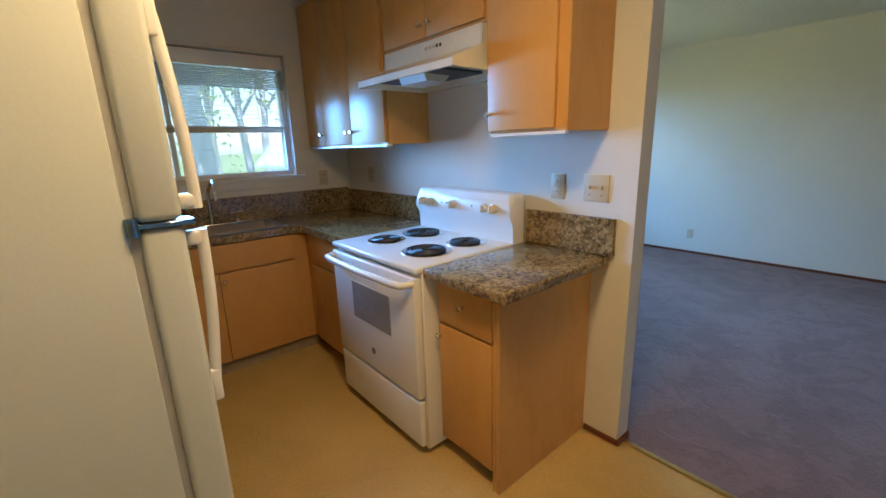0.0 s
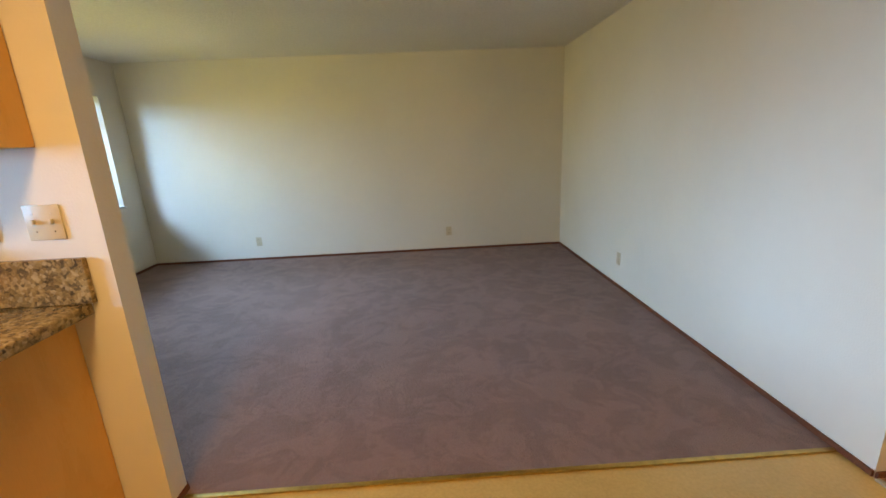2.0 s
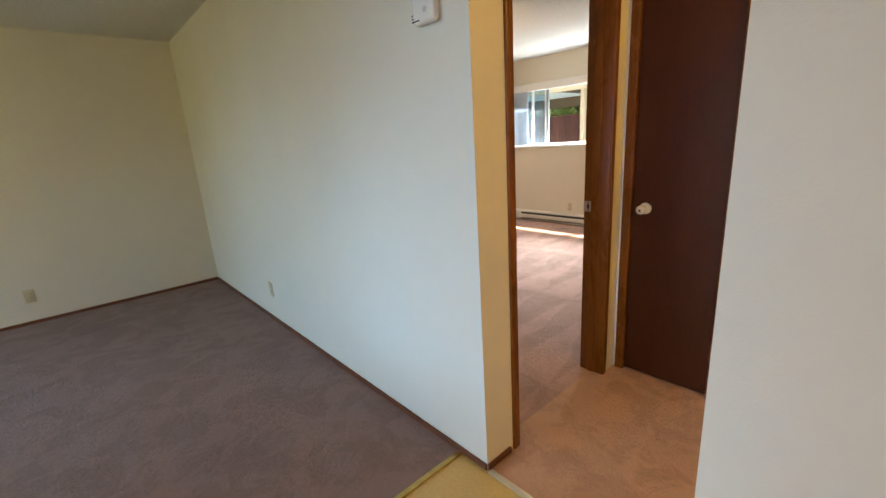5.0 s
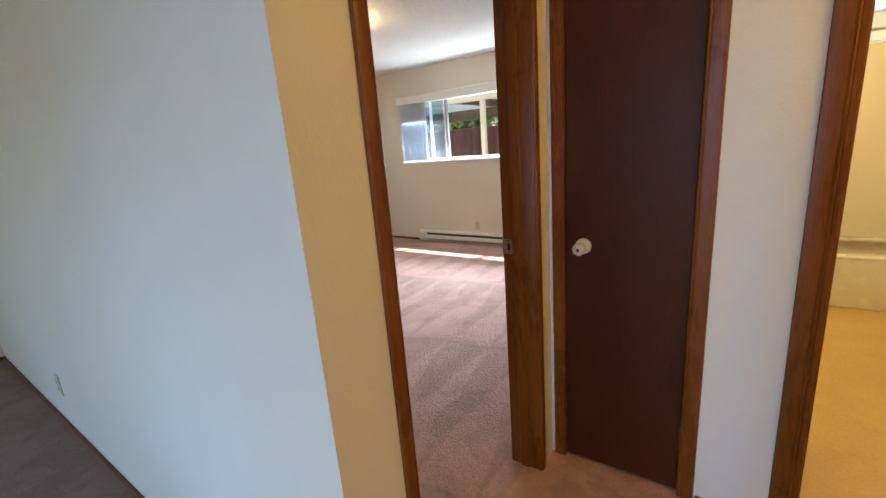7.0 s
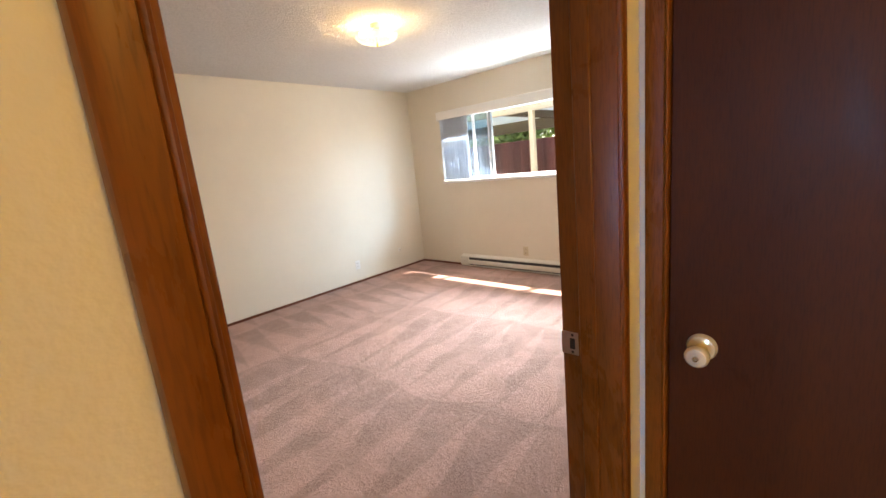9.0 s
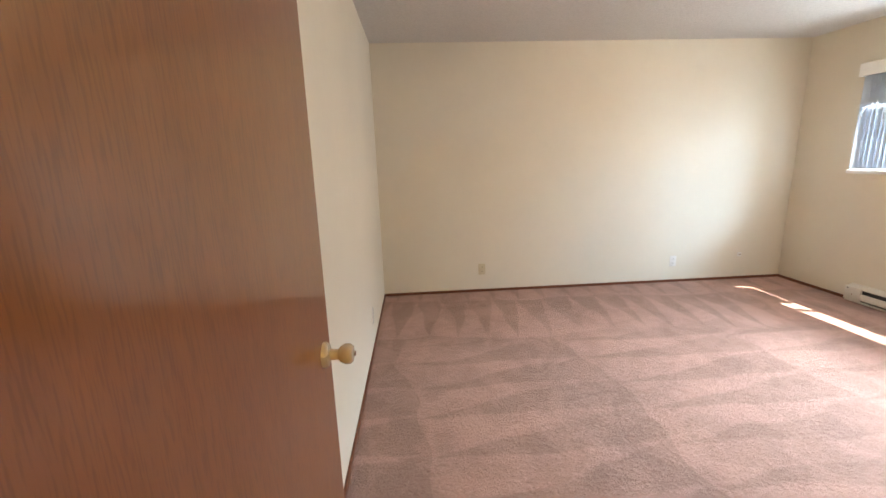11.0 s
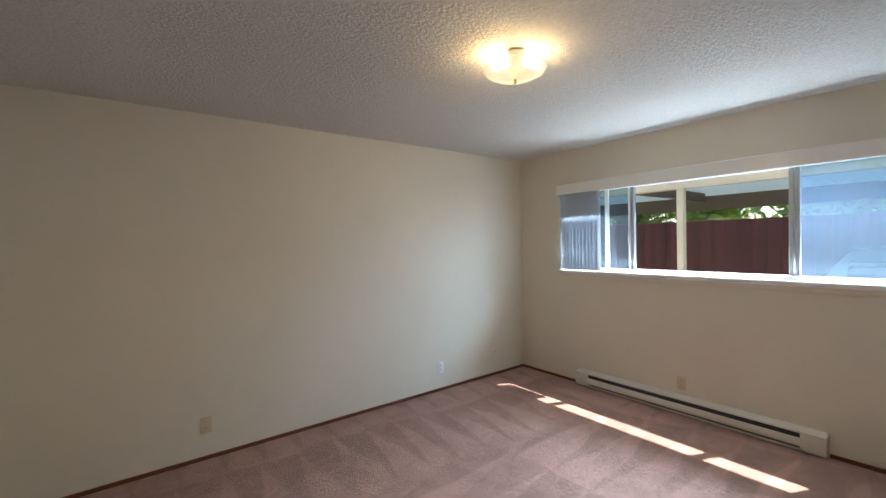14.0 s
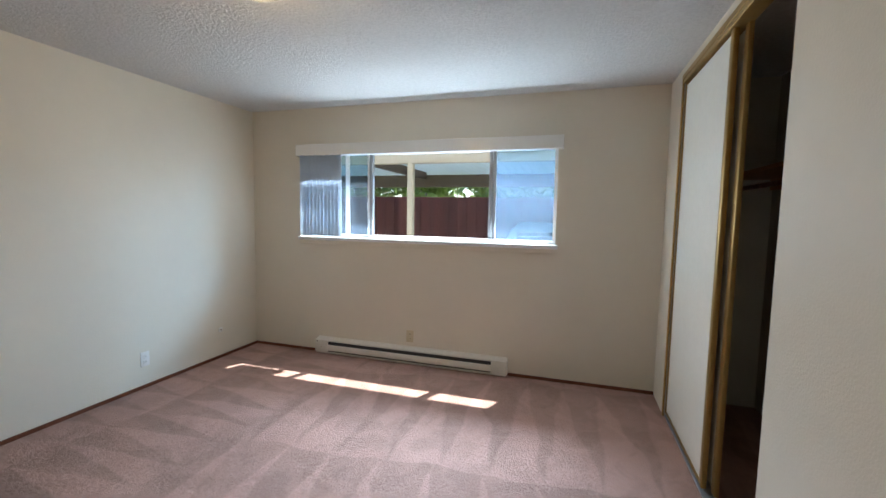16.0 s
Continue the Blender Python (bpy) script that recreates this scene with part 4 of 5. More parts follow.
plate("outlet", 1.165, 4.081, 0.248, 0, -1, "almond outlet low on the bedroom wall", "outlet")
plate("outlet", 3.243, 4.081, 0.238, 0, -1, "white outlet low on the bedroom wall", "outlet", material=ENAMEL)
plate("cable_jack", 3.988, 4.081, 0.279, 0, -1, "small round white cable jack on the wall", "jack", 0.045, 0.045, "jack", ENAMEL)
plate("outlet", 4.472, 2.305, 0.264, -1, 0, "almond outlet above the baseboard heater", "outlet")
plate("outlet", 0.142, 2.90, 0.25, 1, 0, "white outlet low on the bedroom side wall", "outlet", material=ENAMEL)

sd = thing("smoke_alarm", (0.0, 0.185, 1.785), "white rounded smoke alarm on the wall", "smoke alarm")
part("housing", box((-0.040, 0.125, 1.735), (0.0, 0.240, 1.840), 0.024, 5), ENAMEL, sd)
part("button", lathe((-0.037, 0.165, 1.775), (-1, 0, 0), [(0.012, 0), (0.010, 0.004)], 16), plain("grey_button", (0.55, 0.54, 0.5), 0.4), sd)
for zz in (1.745, 1.755, 1.765):
    part("vent_slot", box((-0.0395, 0.195, zz), (-0.0375, 0.235, zz + 0.004)), DARKGREY, sd)
# ---- windows ----


def bars(parent, x0, x1, y0, y1, z0, z1, w, material, name="frame", label=""):
    """Four bars round an opening in a wall across x."""
    for lo, hi in (((x0, y0, z0), (x1, y0 + w, z1)), ((x0, y1 - w, z0), (x1, y1, z1)), ((x0, y0 + w, z0), (x1, y1 - w, z0 + w)), ((x0, y0 + w, z1 - w), (x1, y1 - w, z1))):
        part(name, box(lo, hi, 0.003, 1), material, parent, label)


def pane(parent, x, y0, y1, z0, z1, material):
    ob = part("pane", box((x - 0.002, y0, z0), (x + 0.002, y1, z1)), material, parent, smooth=False)
    ob.visible_shadow = False
    return ob


# bedroom slider
ROOM = Vector((-0.038, -0.024, 0))
y0, y1, z0, z1 = 1.03, 3.53, 1.17, 2.00
bw = thing("window_1", (4.58, 2.28, 1.17), "white framed sliding bedroom window with a screened side", "window")
bw["kind"] = "structure"
bars(bw, 4.575, 4.655, y0, y1, z0 + 0.012, z1 + 0.018, 0.028, WHITEVINYL, "window_frame")
part("window_sill", box((4.485, y0 - 0.02, 1.148), (4.575, y1 + 0.02, 1.182), 0.006, 2), WHITEVINYL, bw)
part("sill_apron", box((4.497, y0 - 0.01, 1.108), (4.509, y1 + 0.01, 1.147), 0.002, 1), BED_WALL, bw)
for yy, w, mt in ((2.782, 0.036, ALU), (2.812, 0.018, WHITEVINYL), (1.572, 0.030, ALU), (1.606, 0.030, ALU)):
    part("sash_stile", box((4.585, yy - w / 2, z0 + 0.041), (4.625, yy + w / 2, z1 - 0.012), 0.003, 1), mt, bw)
part("sash_stile", box((4.585, 3.020, z0 + 0.041), (4.600, 3.062, z1 - 0.012), 0.003, 1), WHITEVINYL, bw)
part("latch", box((4.575, 2.800, 1.46), (4.586, 2.822, 1.53), 0.003, 1), WHITEVINYL, bw)
pane(bw, 4.610, 1.622, 2.764, z0 + 0.04, z1 - 0.011, PANE)
pane(bw, 4.604, y0 + 0.028, 1.555, z0 + 0.04, z1 - 0.011, SCREEN)
pane(bw, 4.604, 2.822, y1 - 0.028, z0 + 0.04, z1 - 0.011, SCREEN)
va = thing("blind_valance", (4.47, 2.26, 1.99), "white vertical blind valance over the bedroom window", "valance")
part("front_board", box((4.430, 0.990, 1.973), (4.440, 3.530, 2.082), 0.003, 1), ENAMEL, va)
part("return_board", box((4.440, 0.990, 1.973), (4.508, 1.000, 2.082), 0.002, 1), ENAMEL, va)
part("return_board", box((4.440, 3.520, 1.973), (4.508, 3.530, 2.082), 0.002, 1), ENAMEL, va)
part("track", box((4.455, 1.02, 2.015), (4.490, 3.50, 2.040), 0.003, 1), ALU, va)
vb = thing("vertical_blind", (4.475, 3.28, 1.19), "pale blue-white vertical blind slats, gathered at one side", "blind")
for k in range(11):
    yy = 3.075 + k * 0.040
    m = Matrix.Translation((4.472, yy, 1.605)) @ Matrix.Rotation(radians(76 + 6 * math.sin(k * 2.1)), 4, "Z")
    part("slat", turned(box((-0.040, -0.0012, -0.41), (0.040, 0.0012, 0.41)), m), BLIND, vb)

# baseboard heater
ht = thing("baseboard_heater", (4.46, 2.36, 0.02), "long white electric baseboard heater under the window", "heater")
part("back_plate", box((4.496, 1.395, 0.022), (4.510, 3.325, 0.168), 0.002, 1), HEATER, ht)
part("top_cover", prism([(4.498, 0.166), (4.445, 0.150), (4.443, 0.138), (4.446, 0.138), (4.449, 0.147), (4.498, 0.161)], "y", 1.40, 3.32), HEATER, ht)
part("front_cover", prism([(4.440, 0.106), (4.436, 0.100), (4.436, 0.054), (4.444, 0.044), (4.448, 0.044), (4.441, 0.056), (4.441, 0.106)], "y", 1.53, 3.19), HEATER, ht)
part("heating_core", box((4.449, 1.535, 0.034), (4.492, 3.185, 0.140)), BLACK, ht)
for a, b in ((1.395, 1.535), (3.185, 3.325)):
    part("end_cap", box((4.434, a, 0.030), (4.497, b, 0.152), 0.005, 2), HEATER, ht)
part("bottom_lip", box((4.440, 1.40, 0.018), (4.497, 3.32, 0.030), 0.002, 1), HEATER, ht)
part("knockout", lathe((4.434, 3.30, 0.135), (-1, 0, 0), [(0.006, 0), (0.005, 0.002)], 10), BLACK, ht)
part("screw", lathe((4.434, 3.255, 0.085), (-1, 0, 0), [(0.006, 0), (0.004, 0.003)], 10), NICKEL, ht)

# bedroom ceiling lamp
LX, LY = 2.36, 2.19
cl = thing("ceiling_lamp", (LX, LY, CEILZ), "lit shallow frosted glass ceiling lamp with a metal finial", "ceiling lamp")
part("ceiling_plate", lathe((LX, LY, CEILZ - 0.030), (0, 0, 1), [(0.055, 0), (0.060, 0.004), (0.060, 0.030)], 28), ENAMEL, cl)
shade = part("shade", lathe((LX, LY, CEILZ - 0.122), (0, 0, 1), [(0.012, 0.0), (0.060, 0.003), (0.110, 0.012), (0.145, 0.030), (0.158, 0.048), (0.154, 0.050), (0.140, 0.033), (0.106, 0.016), (0.058, 0.007), (0.012, 0.004)], 40), LAMPGLASS, cl, "glowing frosted glass bowl")
shade.visible_shadow = False
part("canopy", lathe((LX, LY, CEILZ - 0.078), (0, 0, 1), [(0.040, 0), (0.046, 0.004), (0.046, 0.046)], 28), HOODPAINT, cl)
part("finial", lathe((LX, LY, CEILZ - 0.145), (0, 0, 1), [(0.004, 0), (0.008, 0.006), (0.005, 0.012), (0.009, 0.020), (0.006, 0.026)], 12), BRASS, cl)
part("stem", rod((LX, LY, CEILZ - 0.12), (LX, LY, CEILZ - 0.03), 0.005), BRASS, cl)
for s in (-1, 1):
    b = part("bulb", lathe((LX + s * 0.036, LY - s * 0.031, CEILZ - 0.052), (s * 0.76, -s * 0.65, 0), [(0.012, 0), (0.013, 0.015), (0.022, 0.035), (0.024, 0.05), (0.016, 0.068), (0.005, 0.074)], 16), BULB, cl, "lit bulb")
    b.visible_shadow = False

ROOM = Vector()
# kitchen ceiling lamp, out of view over the walkway
kl = thing("ceiling_lamp", (-2.62, -1.10, CEILZ), "round frosted kitchen ceiling lamp, lit", "ceiling lamp")
ks = part("shade", lathe((-2.62, -1.10, CEILZ - 0.24), (0, 0, 1), [(0.02, 0), (0.10, 0.02), (0.15, 0.08), (0.15, 0.19), (0.14, 0.235)], 28), glowing("kitchen_lamp_glass", (1.0, 0.75, 0.4), 1.0), kl)
ks.visible_shadow = False
hl = thing("ceiling_lamp", (0.55, -1.75, CEILZ), "round frosted hallway ceiling lamp, lit", "ceiling lamp")
hs = part("shade", lathe((0.55, -1.75, CEILZ - 0.24), (0, 0, 1), [(0.02, 0), (0.10, 0.02), (0.15, 0.08), (0.15, 0.19), (0.14, 0.235)], 28), glowing("hall_lamp_glass", (1.0, 0.75, 0.4), 1.0), hl)
hs.visible_shadow = False

ROOM = Vector((-0.038, -0.030, 0))
# bedroom closet: sliding door half open, gold frame, shelf and rod
sc = thing("sliding_closet_door", (3.75, 0.2, 0.03), "white sliding closet door panel with a gold metal frame", "door")
part("panel", box((3.300, 0.196, 0.045), (4.130, 0.208, 2.315)), SLIDEWHITE, sc)
part("stile", box((3.262, 0.190, 0.030), (3.302, 0.216, 2.33), 0.004, 2), GOLD, sc)
part("stile", box((4.120, 0.192, 0.030), (4.138, 0.214, 2.33), 0.004, 2), GOLD, sc)
part("rail", box((3.302, 0.194, 0.030), (4.120, 0.212, 0.050)), GOLD, sc)
sc2 = thing("sliding_closet_door", (3.7, 0.16, 0.03), "white sliding closet door standing behind the other", "door")
part("panel", box((3.250, 0.156, 0.045), (4.10, 0.168, 2.315)), SLIDEWHITE, sc2)
part("stile", box((3.205, 0.150, 0.030), (3.250, 0.174, 2.33), 0.004, 2), GOLD, sc2)
solid("closet_track", box((2.655, 0.148, 2.33), (4.138, 0.230, 2.358), 0.003, 1), GOLD, "gold aluminium sliding door head track", "track", "structure")
solid("closet_track", box((2.655, 0.150, 0.004), (4.138, 0.218, 0.014), 0.002, 1), ALU, "metal sliding door floor track", "track", "structure")
solid("closet_trim", box((4.128, 0.222, 0.005), (4.152, 0.233, 2.39), 0.003, 1), GOLD, "gold metal trim beside the closet", "trim", "structure")
solid("closet_trim", box((2.640, 0.222, 2.358), (4.152, 0.233, 2.392), 0.003, 1), GOLD, "gold metal trim over the closet", "trim", "structure")
sh = thing("closet_shelf", (3.0, -0.3, 1.70), "dark wooden closet shelf with a hanging rod", "shelf")
part("board", box((2.172, -0.465, 1.715), (4.505, -0.14, 1.735)), MAPLE_IN, sh)
part("hanging_rod", rod((2.172, -0.22, 1.64), (4.508, -0.22, 1.64), 0.016), DARKWOOD, sh)
part("cleat", box((2.172, -0.468, 1.64), (4.505, -0.452, 1.714)), MAPLE_IN, sh)

ROOM = Vector()
# living room window, seen edge-on
y0, y1, z0, z1 = LIVING_WINDOW
lw = thing("window_2", (-5.36, 2.3, 0.83), "white framed living room window in three lights", "window")
lw["kind"] = "structure"
bars(lw, -5.44, -5.38, y0, y1, z0, z1, 0.035, WHITEVINYL, "window_frame")
part("transom", box((-5.43, y0 + 0.035, 1.775), (-5.39, y1 - 0.035, 1.815), 0.003, 1), ALU, lw)
for yy in (1.9, 2.8):
    part("mullion", box((-5.43, yy - 0.02, z0 + 0.035), (-5.39, yy + 0.02, 1.774), 0.003, 1), WHITEVINYL, lw)
pane(lw, -5.41, y0 + 0.035, y1 - 0.035, z0 + 0.035, z1 - 0.035, PANE)
part("window_sill", box((-5.38, y0 - 0.02, z0 - 0.025), (-5.262, y1 + 0.02, z0 - 0.001), 0.004, 1), WHITEVINYL, lw)

# kitchen window with a raised blind
y0, y1, z0, z1 = KITCHEN_WINDOW
kw = thing("window_3", (-5.36, -0.8, 1.22), "white framed two-part kitchen window with a wooden sill", "window")
kw["kind"] = "structure"
bars(kw, -5.435, -5.355, y0, y1, z0, z1, 0.030, WHITEVINYL, "window_frame")
part("meeting_rail", box((-5.42, y0 + 0.03, 1.535), (-5.38, y1 - 0.03, 1.570), 0.003, 1), BEIGE, kw)
part("sash_stile", box((-5.42, -1.115, z0 + 0.03), (-5.385, -1.085, z1 - 0.03), 0.003, 1), WHITEVINYL, kw)
pane(kw, -5.405, y0 + 0.03, y1 - 0.03, z0 + 0.03, 1.534, GLARE_PANE)
pane(kw, -5.395, y0 + 0.03, y1 - 0.03, 1.571, z1 - 0.03, GLARE_PANE)
part("window_sill", box((-5.36, y0 - 0.05, z0 - 0.030), (-5.250, y1 + 0.06, z0 - 0.002), 0.005, 2), WALL, kw)
part("sill_apron", box((-5.282, y0 - 0.04, z0 - 0.085), (-5.268, y1 + 0.05, z0 - 0.031), 0.003, 1), WALL, kw)
part("head_trim", box((-5.282, y0 - 0.04, z1 + 0.002), (-5.270, y1 + 0.02, z1 + 0.018), 0.003, 1), WALL, kw)
kb2 = thing("window_blind", (-5.33, -0.8, 1.9), "grey horizontal slat blind, half raised in the window", "blind")
part("head_rail", box((-5.350, y0 + 0.012, z1 - 0.095), (-5.306, y1 - 0.012, z1 - 0.006), 0.004, 2), ENAMEL, kb2, "white blind head rail")
for k in range(11):
    zz = 1.950 - k * 0.0115
    part("slat", box((-5.345, y0 + 0.015, zz), (-5.318, y1 - 0.015, zz + 0.0048), 0.0012, 1), SLATGREY, kb2)
for k in range(9):
    zz = 1.812 - k * 0.026
    bmx = turned(box((-0.0125, y0 + 0.015, -0.0008), (0.0125, y1 - 0.015, 0.0008)), Matrix.Translation((-5.331, 0, zz)) @ Matrix.Rotation(radians(6), 4, "Y"))
    part("slat", bmx, SLAT, kb2)
part("bottom_rail", box((-5.343, y0 + 0.015, 1.562), (-5.320, y1 - 0.015, 1.574), 0.002, 1), SLAT, kb2)
for yy in (-1.1, -0.55):
    part("cord", rod((-5.3165, yy, 1.57), (-5.3165, yy, 1.97), 0.0014, seg=5), SLAT, kb2)

# ---- bathroom ----
tb = thing("bathtub", (4.05, -1.35, 0), "cream built-in bathtub along the far bathroom wall", "bathtub")
part("apron", box((3.50, -2.29, 0.0), (3.54, -0.63, 0.375), 0.01, 3), TUB, tb)
bm = blank()
add_box(bm, (3.495, -2.29, 0.360), (3.60, -0.63, 0.388), 0.012, 3)
add_box(bm, (4.12, -2.29, 0.360), (4.198, -0.63, 0.388), 0.012, 3)
add_box(bm, (3.60, -2.29, 0.360), (4.12, -2.20, 0.388), 0.012, 3)
add_box(bm, (3.60, -0.72, 0.360), (4.12, -0.63, 0.388), 0.012, 3)
part("rim", bm, TUB, tb)
part("basin", box((3.54, -2.25, 0.03), (4.15, -0.66, 0.10), 0.03, 3), TUB, tb)
solid("bathroom_lining", box((1.23, -0.625, -0.02), (4.47, -0.6, 2.44)), BATH_WALL, "warm cream bathroom side wall", "wall", "structure")
solid("bathroom_lining", box((4.20, -2.30, 0.0), (4.23, -0.626, 1.858)), BATH_WALL, "warm cream bathroom wall behind the tub", "wall", "structure")
solid("bathroom_lining", box((4.20, -2.30, 2.322), (4.23, -0.626, 2.44)), BATH_WALL, "warm cream bathroom wall over the window", "wall", "structure")
solid("bathroom_lining", box((4.20, -1.298, 1.86), (4.23, -0.626, 2.32)), BATH_WALL, "warm cream bathroom wall beside the window", "wall", "structure")
bw2 = thing("window_4", (4.55, -1.22, 1.5), "small white bathroom window above the tub", "window")
bw2["kind"] = "structure"
bars(bw2, 4.54, 4.61, -1.95, -1.30, 1.86, 2.32, 0.03, WHITEVINYL, "window_frame")
pane(bw2, 4.58, -1.92, -1.33, 1.89, 2.29, PANE)
part("rail", box((4.56, -1.92, 1.99), (4.60, -1.33, 2.01)), BEIGE, bw2)

# ---- outside, towards the carport ----
solid("ground", box((-400, -400, -0.22), (400, 400, -0.15)), GRASS, "green lawn around the building", "lawn", "structure")
solid("pavement", box((4.66, -14, -0.15), (9.3, 18, -0.10)), CONCRETE, "grey concrete paving of the carport", "paving", "structure")
solid("pavement", box((-30.0, -30, -0.15), (-11.5, 34, -0.12)), PALECONCRETE, "pale sunlit concrete drive beyond the lawn", "paving", "structure")
solid("roof_slab", box((-6.05, -3.05, 2.60), (4.88, 4.85, 2.72)), STUCCO, "flat roof with deep eaves", "roof", "structure")
solid("eave", box((4.66, -3.05, 2.42), (4.88, 4.85, 2.598)), BEIGE, "beige painted eave over the bedroom window", "eave", "structure")
solid("eave", box((-6.05, -3.05, 2.44), (-5.45, 4.85, 2.598)), WHITEVINYL, "beige painted eave over the front windows", "eave", "structure")

fc = thing("fence", (9.95, 3.0, -0.12), "weathered reddish brown redwood board fence", "fence")
rng = random.Random(4)
shared = []
for k in range(5):
    h = 1.92 + rng.uniform(-0.012, 0.012)
    b = box((-0.010, -0.0565, 0.0), (0.010, 0.0565, h), 0.004, 1)
    me = bpy.data.meshes.new("board")
    b.to_mesh(me)
    b.free()
    me.materials.append(FENCE)
    shared.append(me)
for k in range(150):
    ob = new("board", shared[rng.randrange(5)])
    ob.parent = fc
    ob.location = ((0.006 if k % 2 else -0.006) + rng.uniform(-0.002, 0.002), -6.0 + k * 0.1105, 0.03)
part("rail", box((9.965, -3.1, 1.55), (10.005, 14.2, 1.64)), FENCE, fc)
part("rail", box((9.965, -3.1, 0.15), (10.005, 14.2, 0.24)), FENCE, fc)

cp = thing("carport", (7.6, 3.0, -0.1), "open carport with brown beams and a corrugated roof", "carport")
part("far_beam", box((8.55, -4.0, 1.955), (8.68, 14.0, 2.185), 0.004, 1), BROWNBEAM, cp)
part("near_beam", box((5.56, -4.0, 2.03), (5.66, 14.0, 2.28), 0.004, 1), BEIGE, cp, "beige painted front beam")
for yy in (-2.0, 2.765, 7.5):
    part("post", box((5.57, yy - 0.034, -0.10), (5.65, yy + 0.034, 2.03), 0.004, 1), BEIGE, cp, "beige painted post")
for yy in (-1.0, 4.6, 9.5):
    part("post", box((8.57, yy + 0.9, -0.10), (8.66, yy + 1.0, 1.955), 0.004, 1), BROWNBEAM, cp)
for yy in (-2.4, 0.6, 3.65, 6.6, 9.6):
    part("rafter", box((5.66, yy - 0.045, 2.10), (8.55, yy + 0.045, 2.235), 0.003, 1), BROWNBEAM, cp)
bm = blank()
rows = []
for xx in (5.45, 9.3):
    zz = 2.31 - (xx - 5.45) * 0.025
    rows.append([bm.verts.new((xx, -4.0 + k * 0.034, zz + 0.012 * math.sin(k * math.pi / 2))) for k in range(530)])
for k in range(529):
    bm.faces.new((rows[0][k], rows[0][k + 1], rows[1][k + 1], rows[1][k]))
roofsheet = part("roof_sheet", bm, CORRUGATED, cp, "pale corrugated sheet", True)
sm = roofsheet.modifiers.new("thick", "SOLIDIFY")
sm.thickness = 0.004


# ---- parked car ----
def parked_car(cx, cy):
    """A saloon seen over its bonnet; its length runs along x."""
    ob = thing("car", (cx, cy, -0.10), "pale blue-grey saloon car parked under the carport", "car")
    body = prism([(-2.15, 0.30), (-2.20, 0.55), (-2.10, 0.78), (-1.90, 0.86), (-0.95, 0.98), (-0.30, 1.36), (0.10, 1.43), (0.80, 1.42), (1.20, 1.34), (1.72, 1.02), (2.15, 0.95), (2.25, 0.60), (2.18, 0.28)], "y", -0.86, 0.86)
    for v in body.verts:
        if v.co.z > 1.0:
            v.co.y *= 0.80
        v.co.x += 0.10 * (abs(v.co.y) > 0.5) * (1 if v.co.x < 0 else -1)
    bmesh.ops.bevel(body, geom=list(body.edges), offset=0.05, segments=3, profile=0.5, affect="EDGES")
    place = Matrix.Translation((cx, cy, -0.10))
    part("body", turned(body, place), CARPAINT, ob)
    for f, z0, z1, tilt in ((-0.62, 1.01, 1.34, 40), (1.47, 1.06, 1.32, -48)):
        w = box((-0.02, -0.62, -0.20), (0.02, 0.62, 0.20), 0.015, 2)
        part("windscreen", turned(w, place @ Matrix.Translation((f, 0, (z0 + z1) / 2)) @ Matrix.Rotation(radians(tilt + 20 if tilt > 0 else tilt - 8), 4, "Y")), BLACKGLASS, ob)
    for side in (-1, 1):
        part("side_window", turned(prism([(-0.45, 1.04), (-0.12, 1.33), (0.95, 1.33), (1.30, 1.04)], "y", side * 0.725, side * 0.755), place), BLACKGLASS, ob)
        for xx in (-1.35, 1.38):
            wh = part("wheel", turned(lathe((xx, side * 0.68, 0.31), (0, side, 0), [(0.10, 0.0), (0.29, 0.0), (0.31, 0.03), (0.31, 0.17), (0.29, 0.20), (0.20, 0.20)], 28), place), BLACK, ob, "black tyre")
            part("rim", turned(lathe((xx, side * 0.87, 0.31), (0, side, 0), [(0.20, 0.0), (0.20, 0.012), (0.06, 0.02)], 20), place), ALU, wh)
        part("headlight", turned(box((-2.19, side * 0.66 - 0.16, 0.60), (-2.08, side * 0.66 + 0.16, 0.72), 0.03, 3), place), CHROME, ob)
        part("mirror", turned(box((-0.62, side * 0.90 - 0.09, 0.98), (-0.52, side * 0.90 + 0.09, 1.10), 0.03, 3), place), CARPAINT, ob)
    part("bumper", turned(box((-2.28, -0.80, 0.34), (-2.12, 0.80, 0.50), 0.05, 3), place), CARPAINT, ob)
    return ob


parked_car(7.55, 1.02)


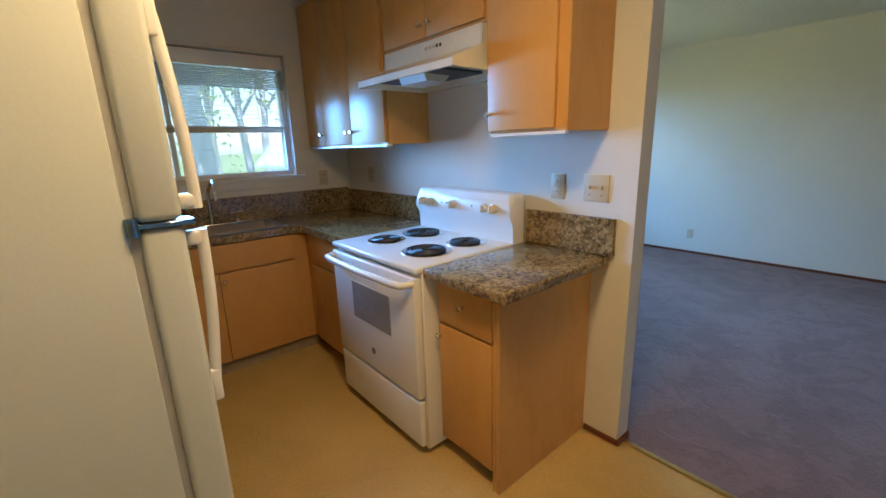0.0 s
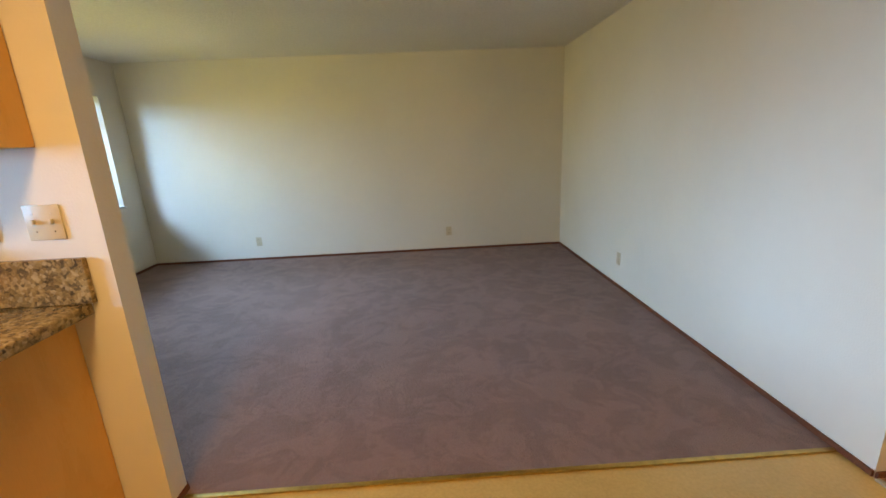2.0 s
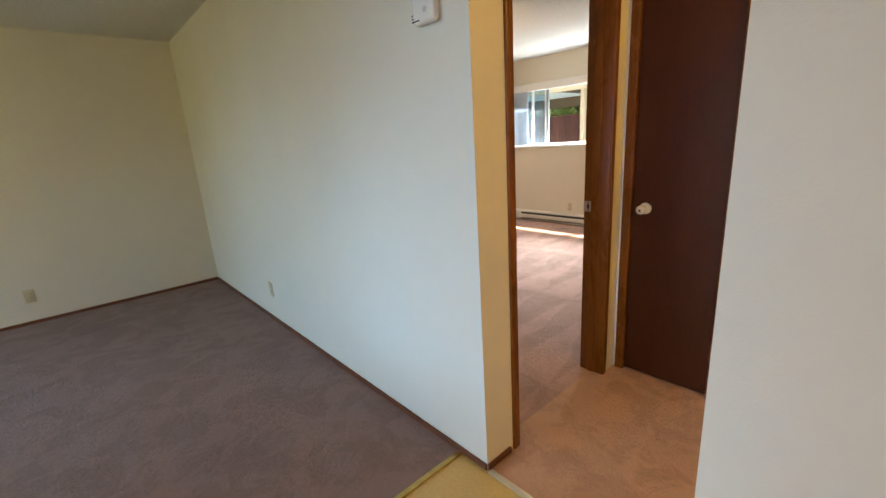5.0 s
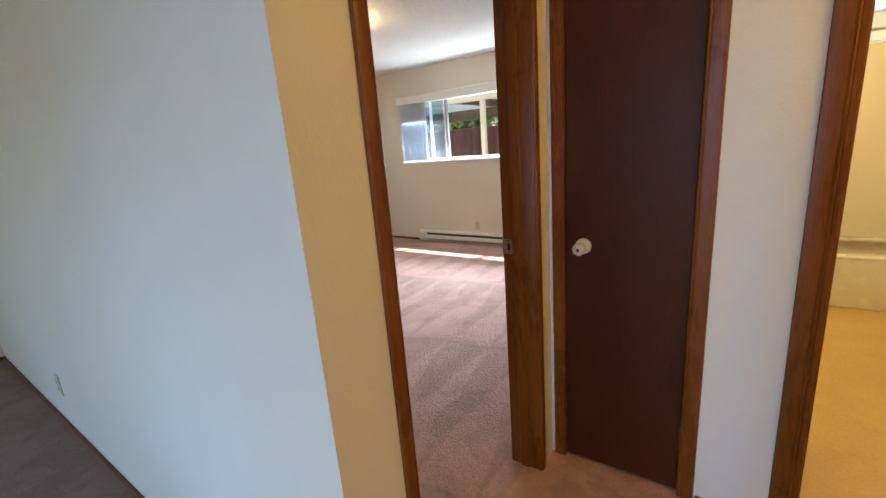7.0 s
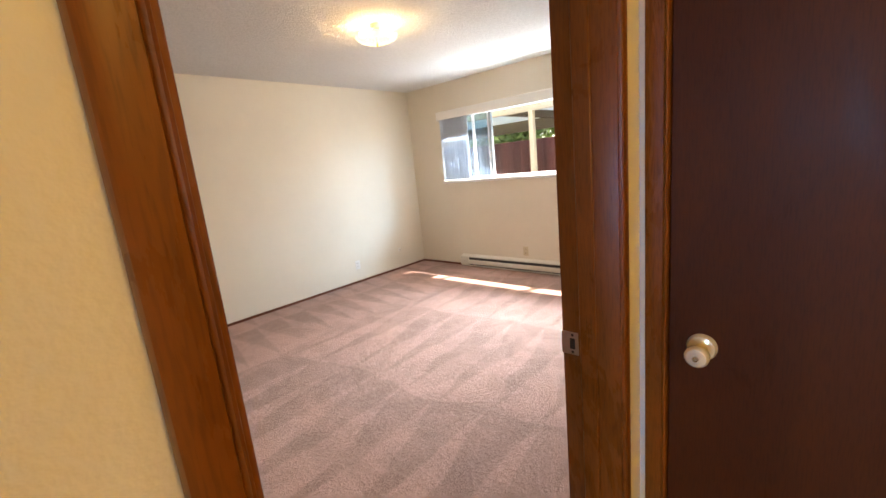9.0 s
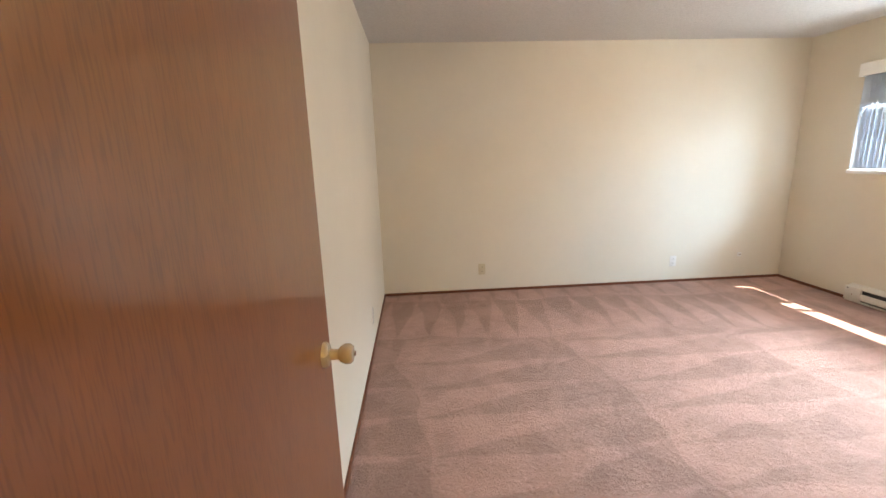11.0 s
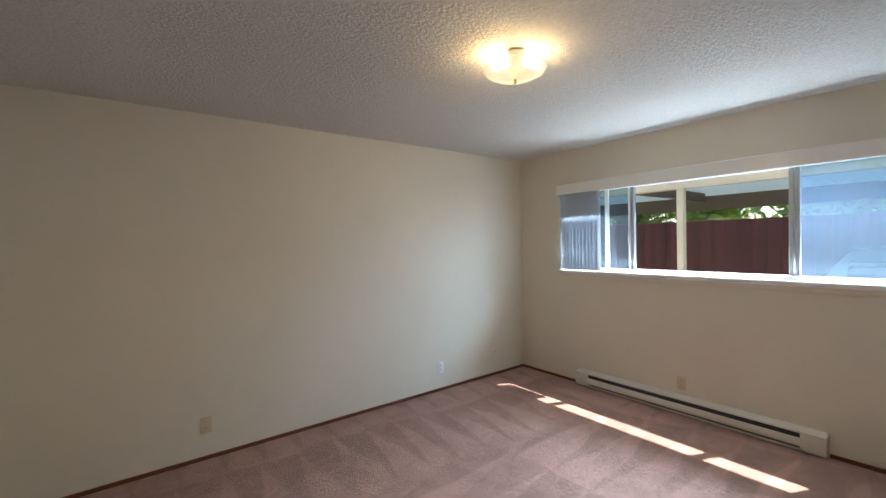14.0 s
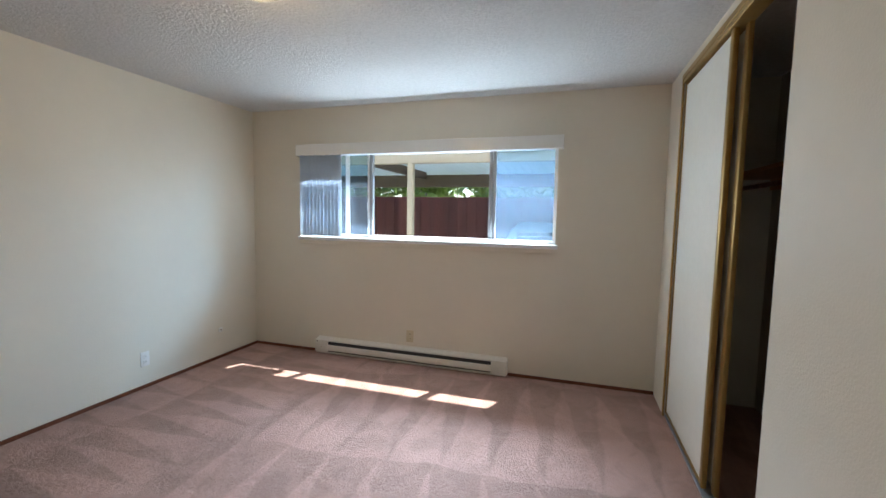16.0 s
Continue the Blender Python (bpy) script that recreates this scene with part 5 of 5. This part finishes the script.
# ---- trees ----
def tree(x, y, h, trunk_r, crown_r, seed, low=0.35, leaves=2600, size=0.16, spread=1.0):
    """A tapered trunk with limbs, and a crown of small leaf clumps gathered round the limb ends."""
    r = random.Random(seed)
    t = thing("tree", (x, y, -0.15), "leafy green tree with a rough brown trunk", "tree", "garden trees")
    bm = blank()
    top = Vector((x + r.uniform(-0.3, 0.3), y + r.uniform(-0.3, 0.3), h * 0.72))
    pts = [Vector((x, y, -0.15)).lerp(top, k / 7) + Vector((r.uniform(-0.06, 0.06), r.uniform(-0.06, 0.06), 0)) * (k > 0) for k in range(8)]
    for k, (a, b) in enumerate(zip(pts, pts[1:])):
        add_rod(bm, a, b, trunk_r * (1 - 0.10 * k), trunk_r * (1 - 0.10 * (k + 1)), 12)
    ends = []
    for k in range(9):
        a = pts[3 + k % 5]
        ang_ = r.uniform(0, 2 * math.pi)
        e = a + Vector((math.cos(ang_) * crown_r * r.uniform(0.5, 0.95), math.sin(ang_) * crown_r * r.uniform(0.5, 0.95), r.uniform(0.1, 0.35) * h))
        mid = (a + e) / 2 + Vector((0, 0, 0.12 * h * r.uniform(0.2, 1)))
        add_rod(bm, a, mid, trunk_r * 0.38, trunk_r * 0.24, 8)
        add_rod(bm, mid, e, trunk_r * 0.24, trunk_r * 0.08, 8)
        ends += [e, mid, (mid + e) / 2]
    part("trunk", bm, BARK, t)
    verts, faces = [], []
    for k in range(leaves):
        c = r.choice(ends)
        d = Vector((r.gauss(0, 1), r.gauss(0, 1), r.gauss(-0.1, 0.8)))
        p = c + d * crown_r * 0.27 * spread
        if p.z < h * low:
            p.z = h * low + r.uniform(0, 0.6)
        u = Vector((r.gauss(0, 1), r.gauss(0, 1), r.gauss(0, 1))).normalized()
        w = u.orthogonal().normalized()
        s = size * r.uniform(0.5, 1.3)
        i = len(verts)
        verts += [p - u * s, p + w * s * 0.45, p + u * s, p - w * s * 0.45]
        faces.append((i, i + 1, i + 2, i + 3))
    me = bpy.data.meshes.new("crown")
    me.from_pydata([v - BASE[t] for v in verts], [], faces)
    me.materials.append(LEAF)
    ob = new("crown", me)
    ob.parent = t
    ob["kind"] = "stuff"
    return t


for k, (x, y, h) in enumerate(((13.9, -1.0, 4.6), (13.7, 2.6, 4.4), (14.2, 5.6, 5.0), (13.8, 8.6, 4.5), (14.8, 11.5, 5.0))):
    tree(x, y, h, 0.11, 1.9, 10 + k, 0.30, 11000, 0.14)
tree(-9.2, -0.18, 7.5, 0.25, 3.0, 31, 0.62, 3000, 0.14)
tree(-12.0, 1.28, 7.0, 0.10, 2.4, 37, 0.62, 3000, 0.14)
for k in range(4):
    tree(-20.5 - (k % 3) * 1.3, -8.0 + k * 3.0, 2.7 + 0.5 * (k % 2), 0.05, 2.0, 70 + k, 0.02, 420, 0.11, 1.4)
for k, (x, y, h) in enumerate(((-19.5, -2.6, 8), (-21.5, 2.6, 9), (-16.5, 7.0, 8), (-19.0, -7.5, 9), (-15.0, 11.5, 8), (-21, 4.5, 10))):
    tree(x, y, h, 0.2, 3.2, 50 + k, 0.10, 2600, 0.16)
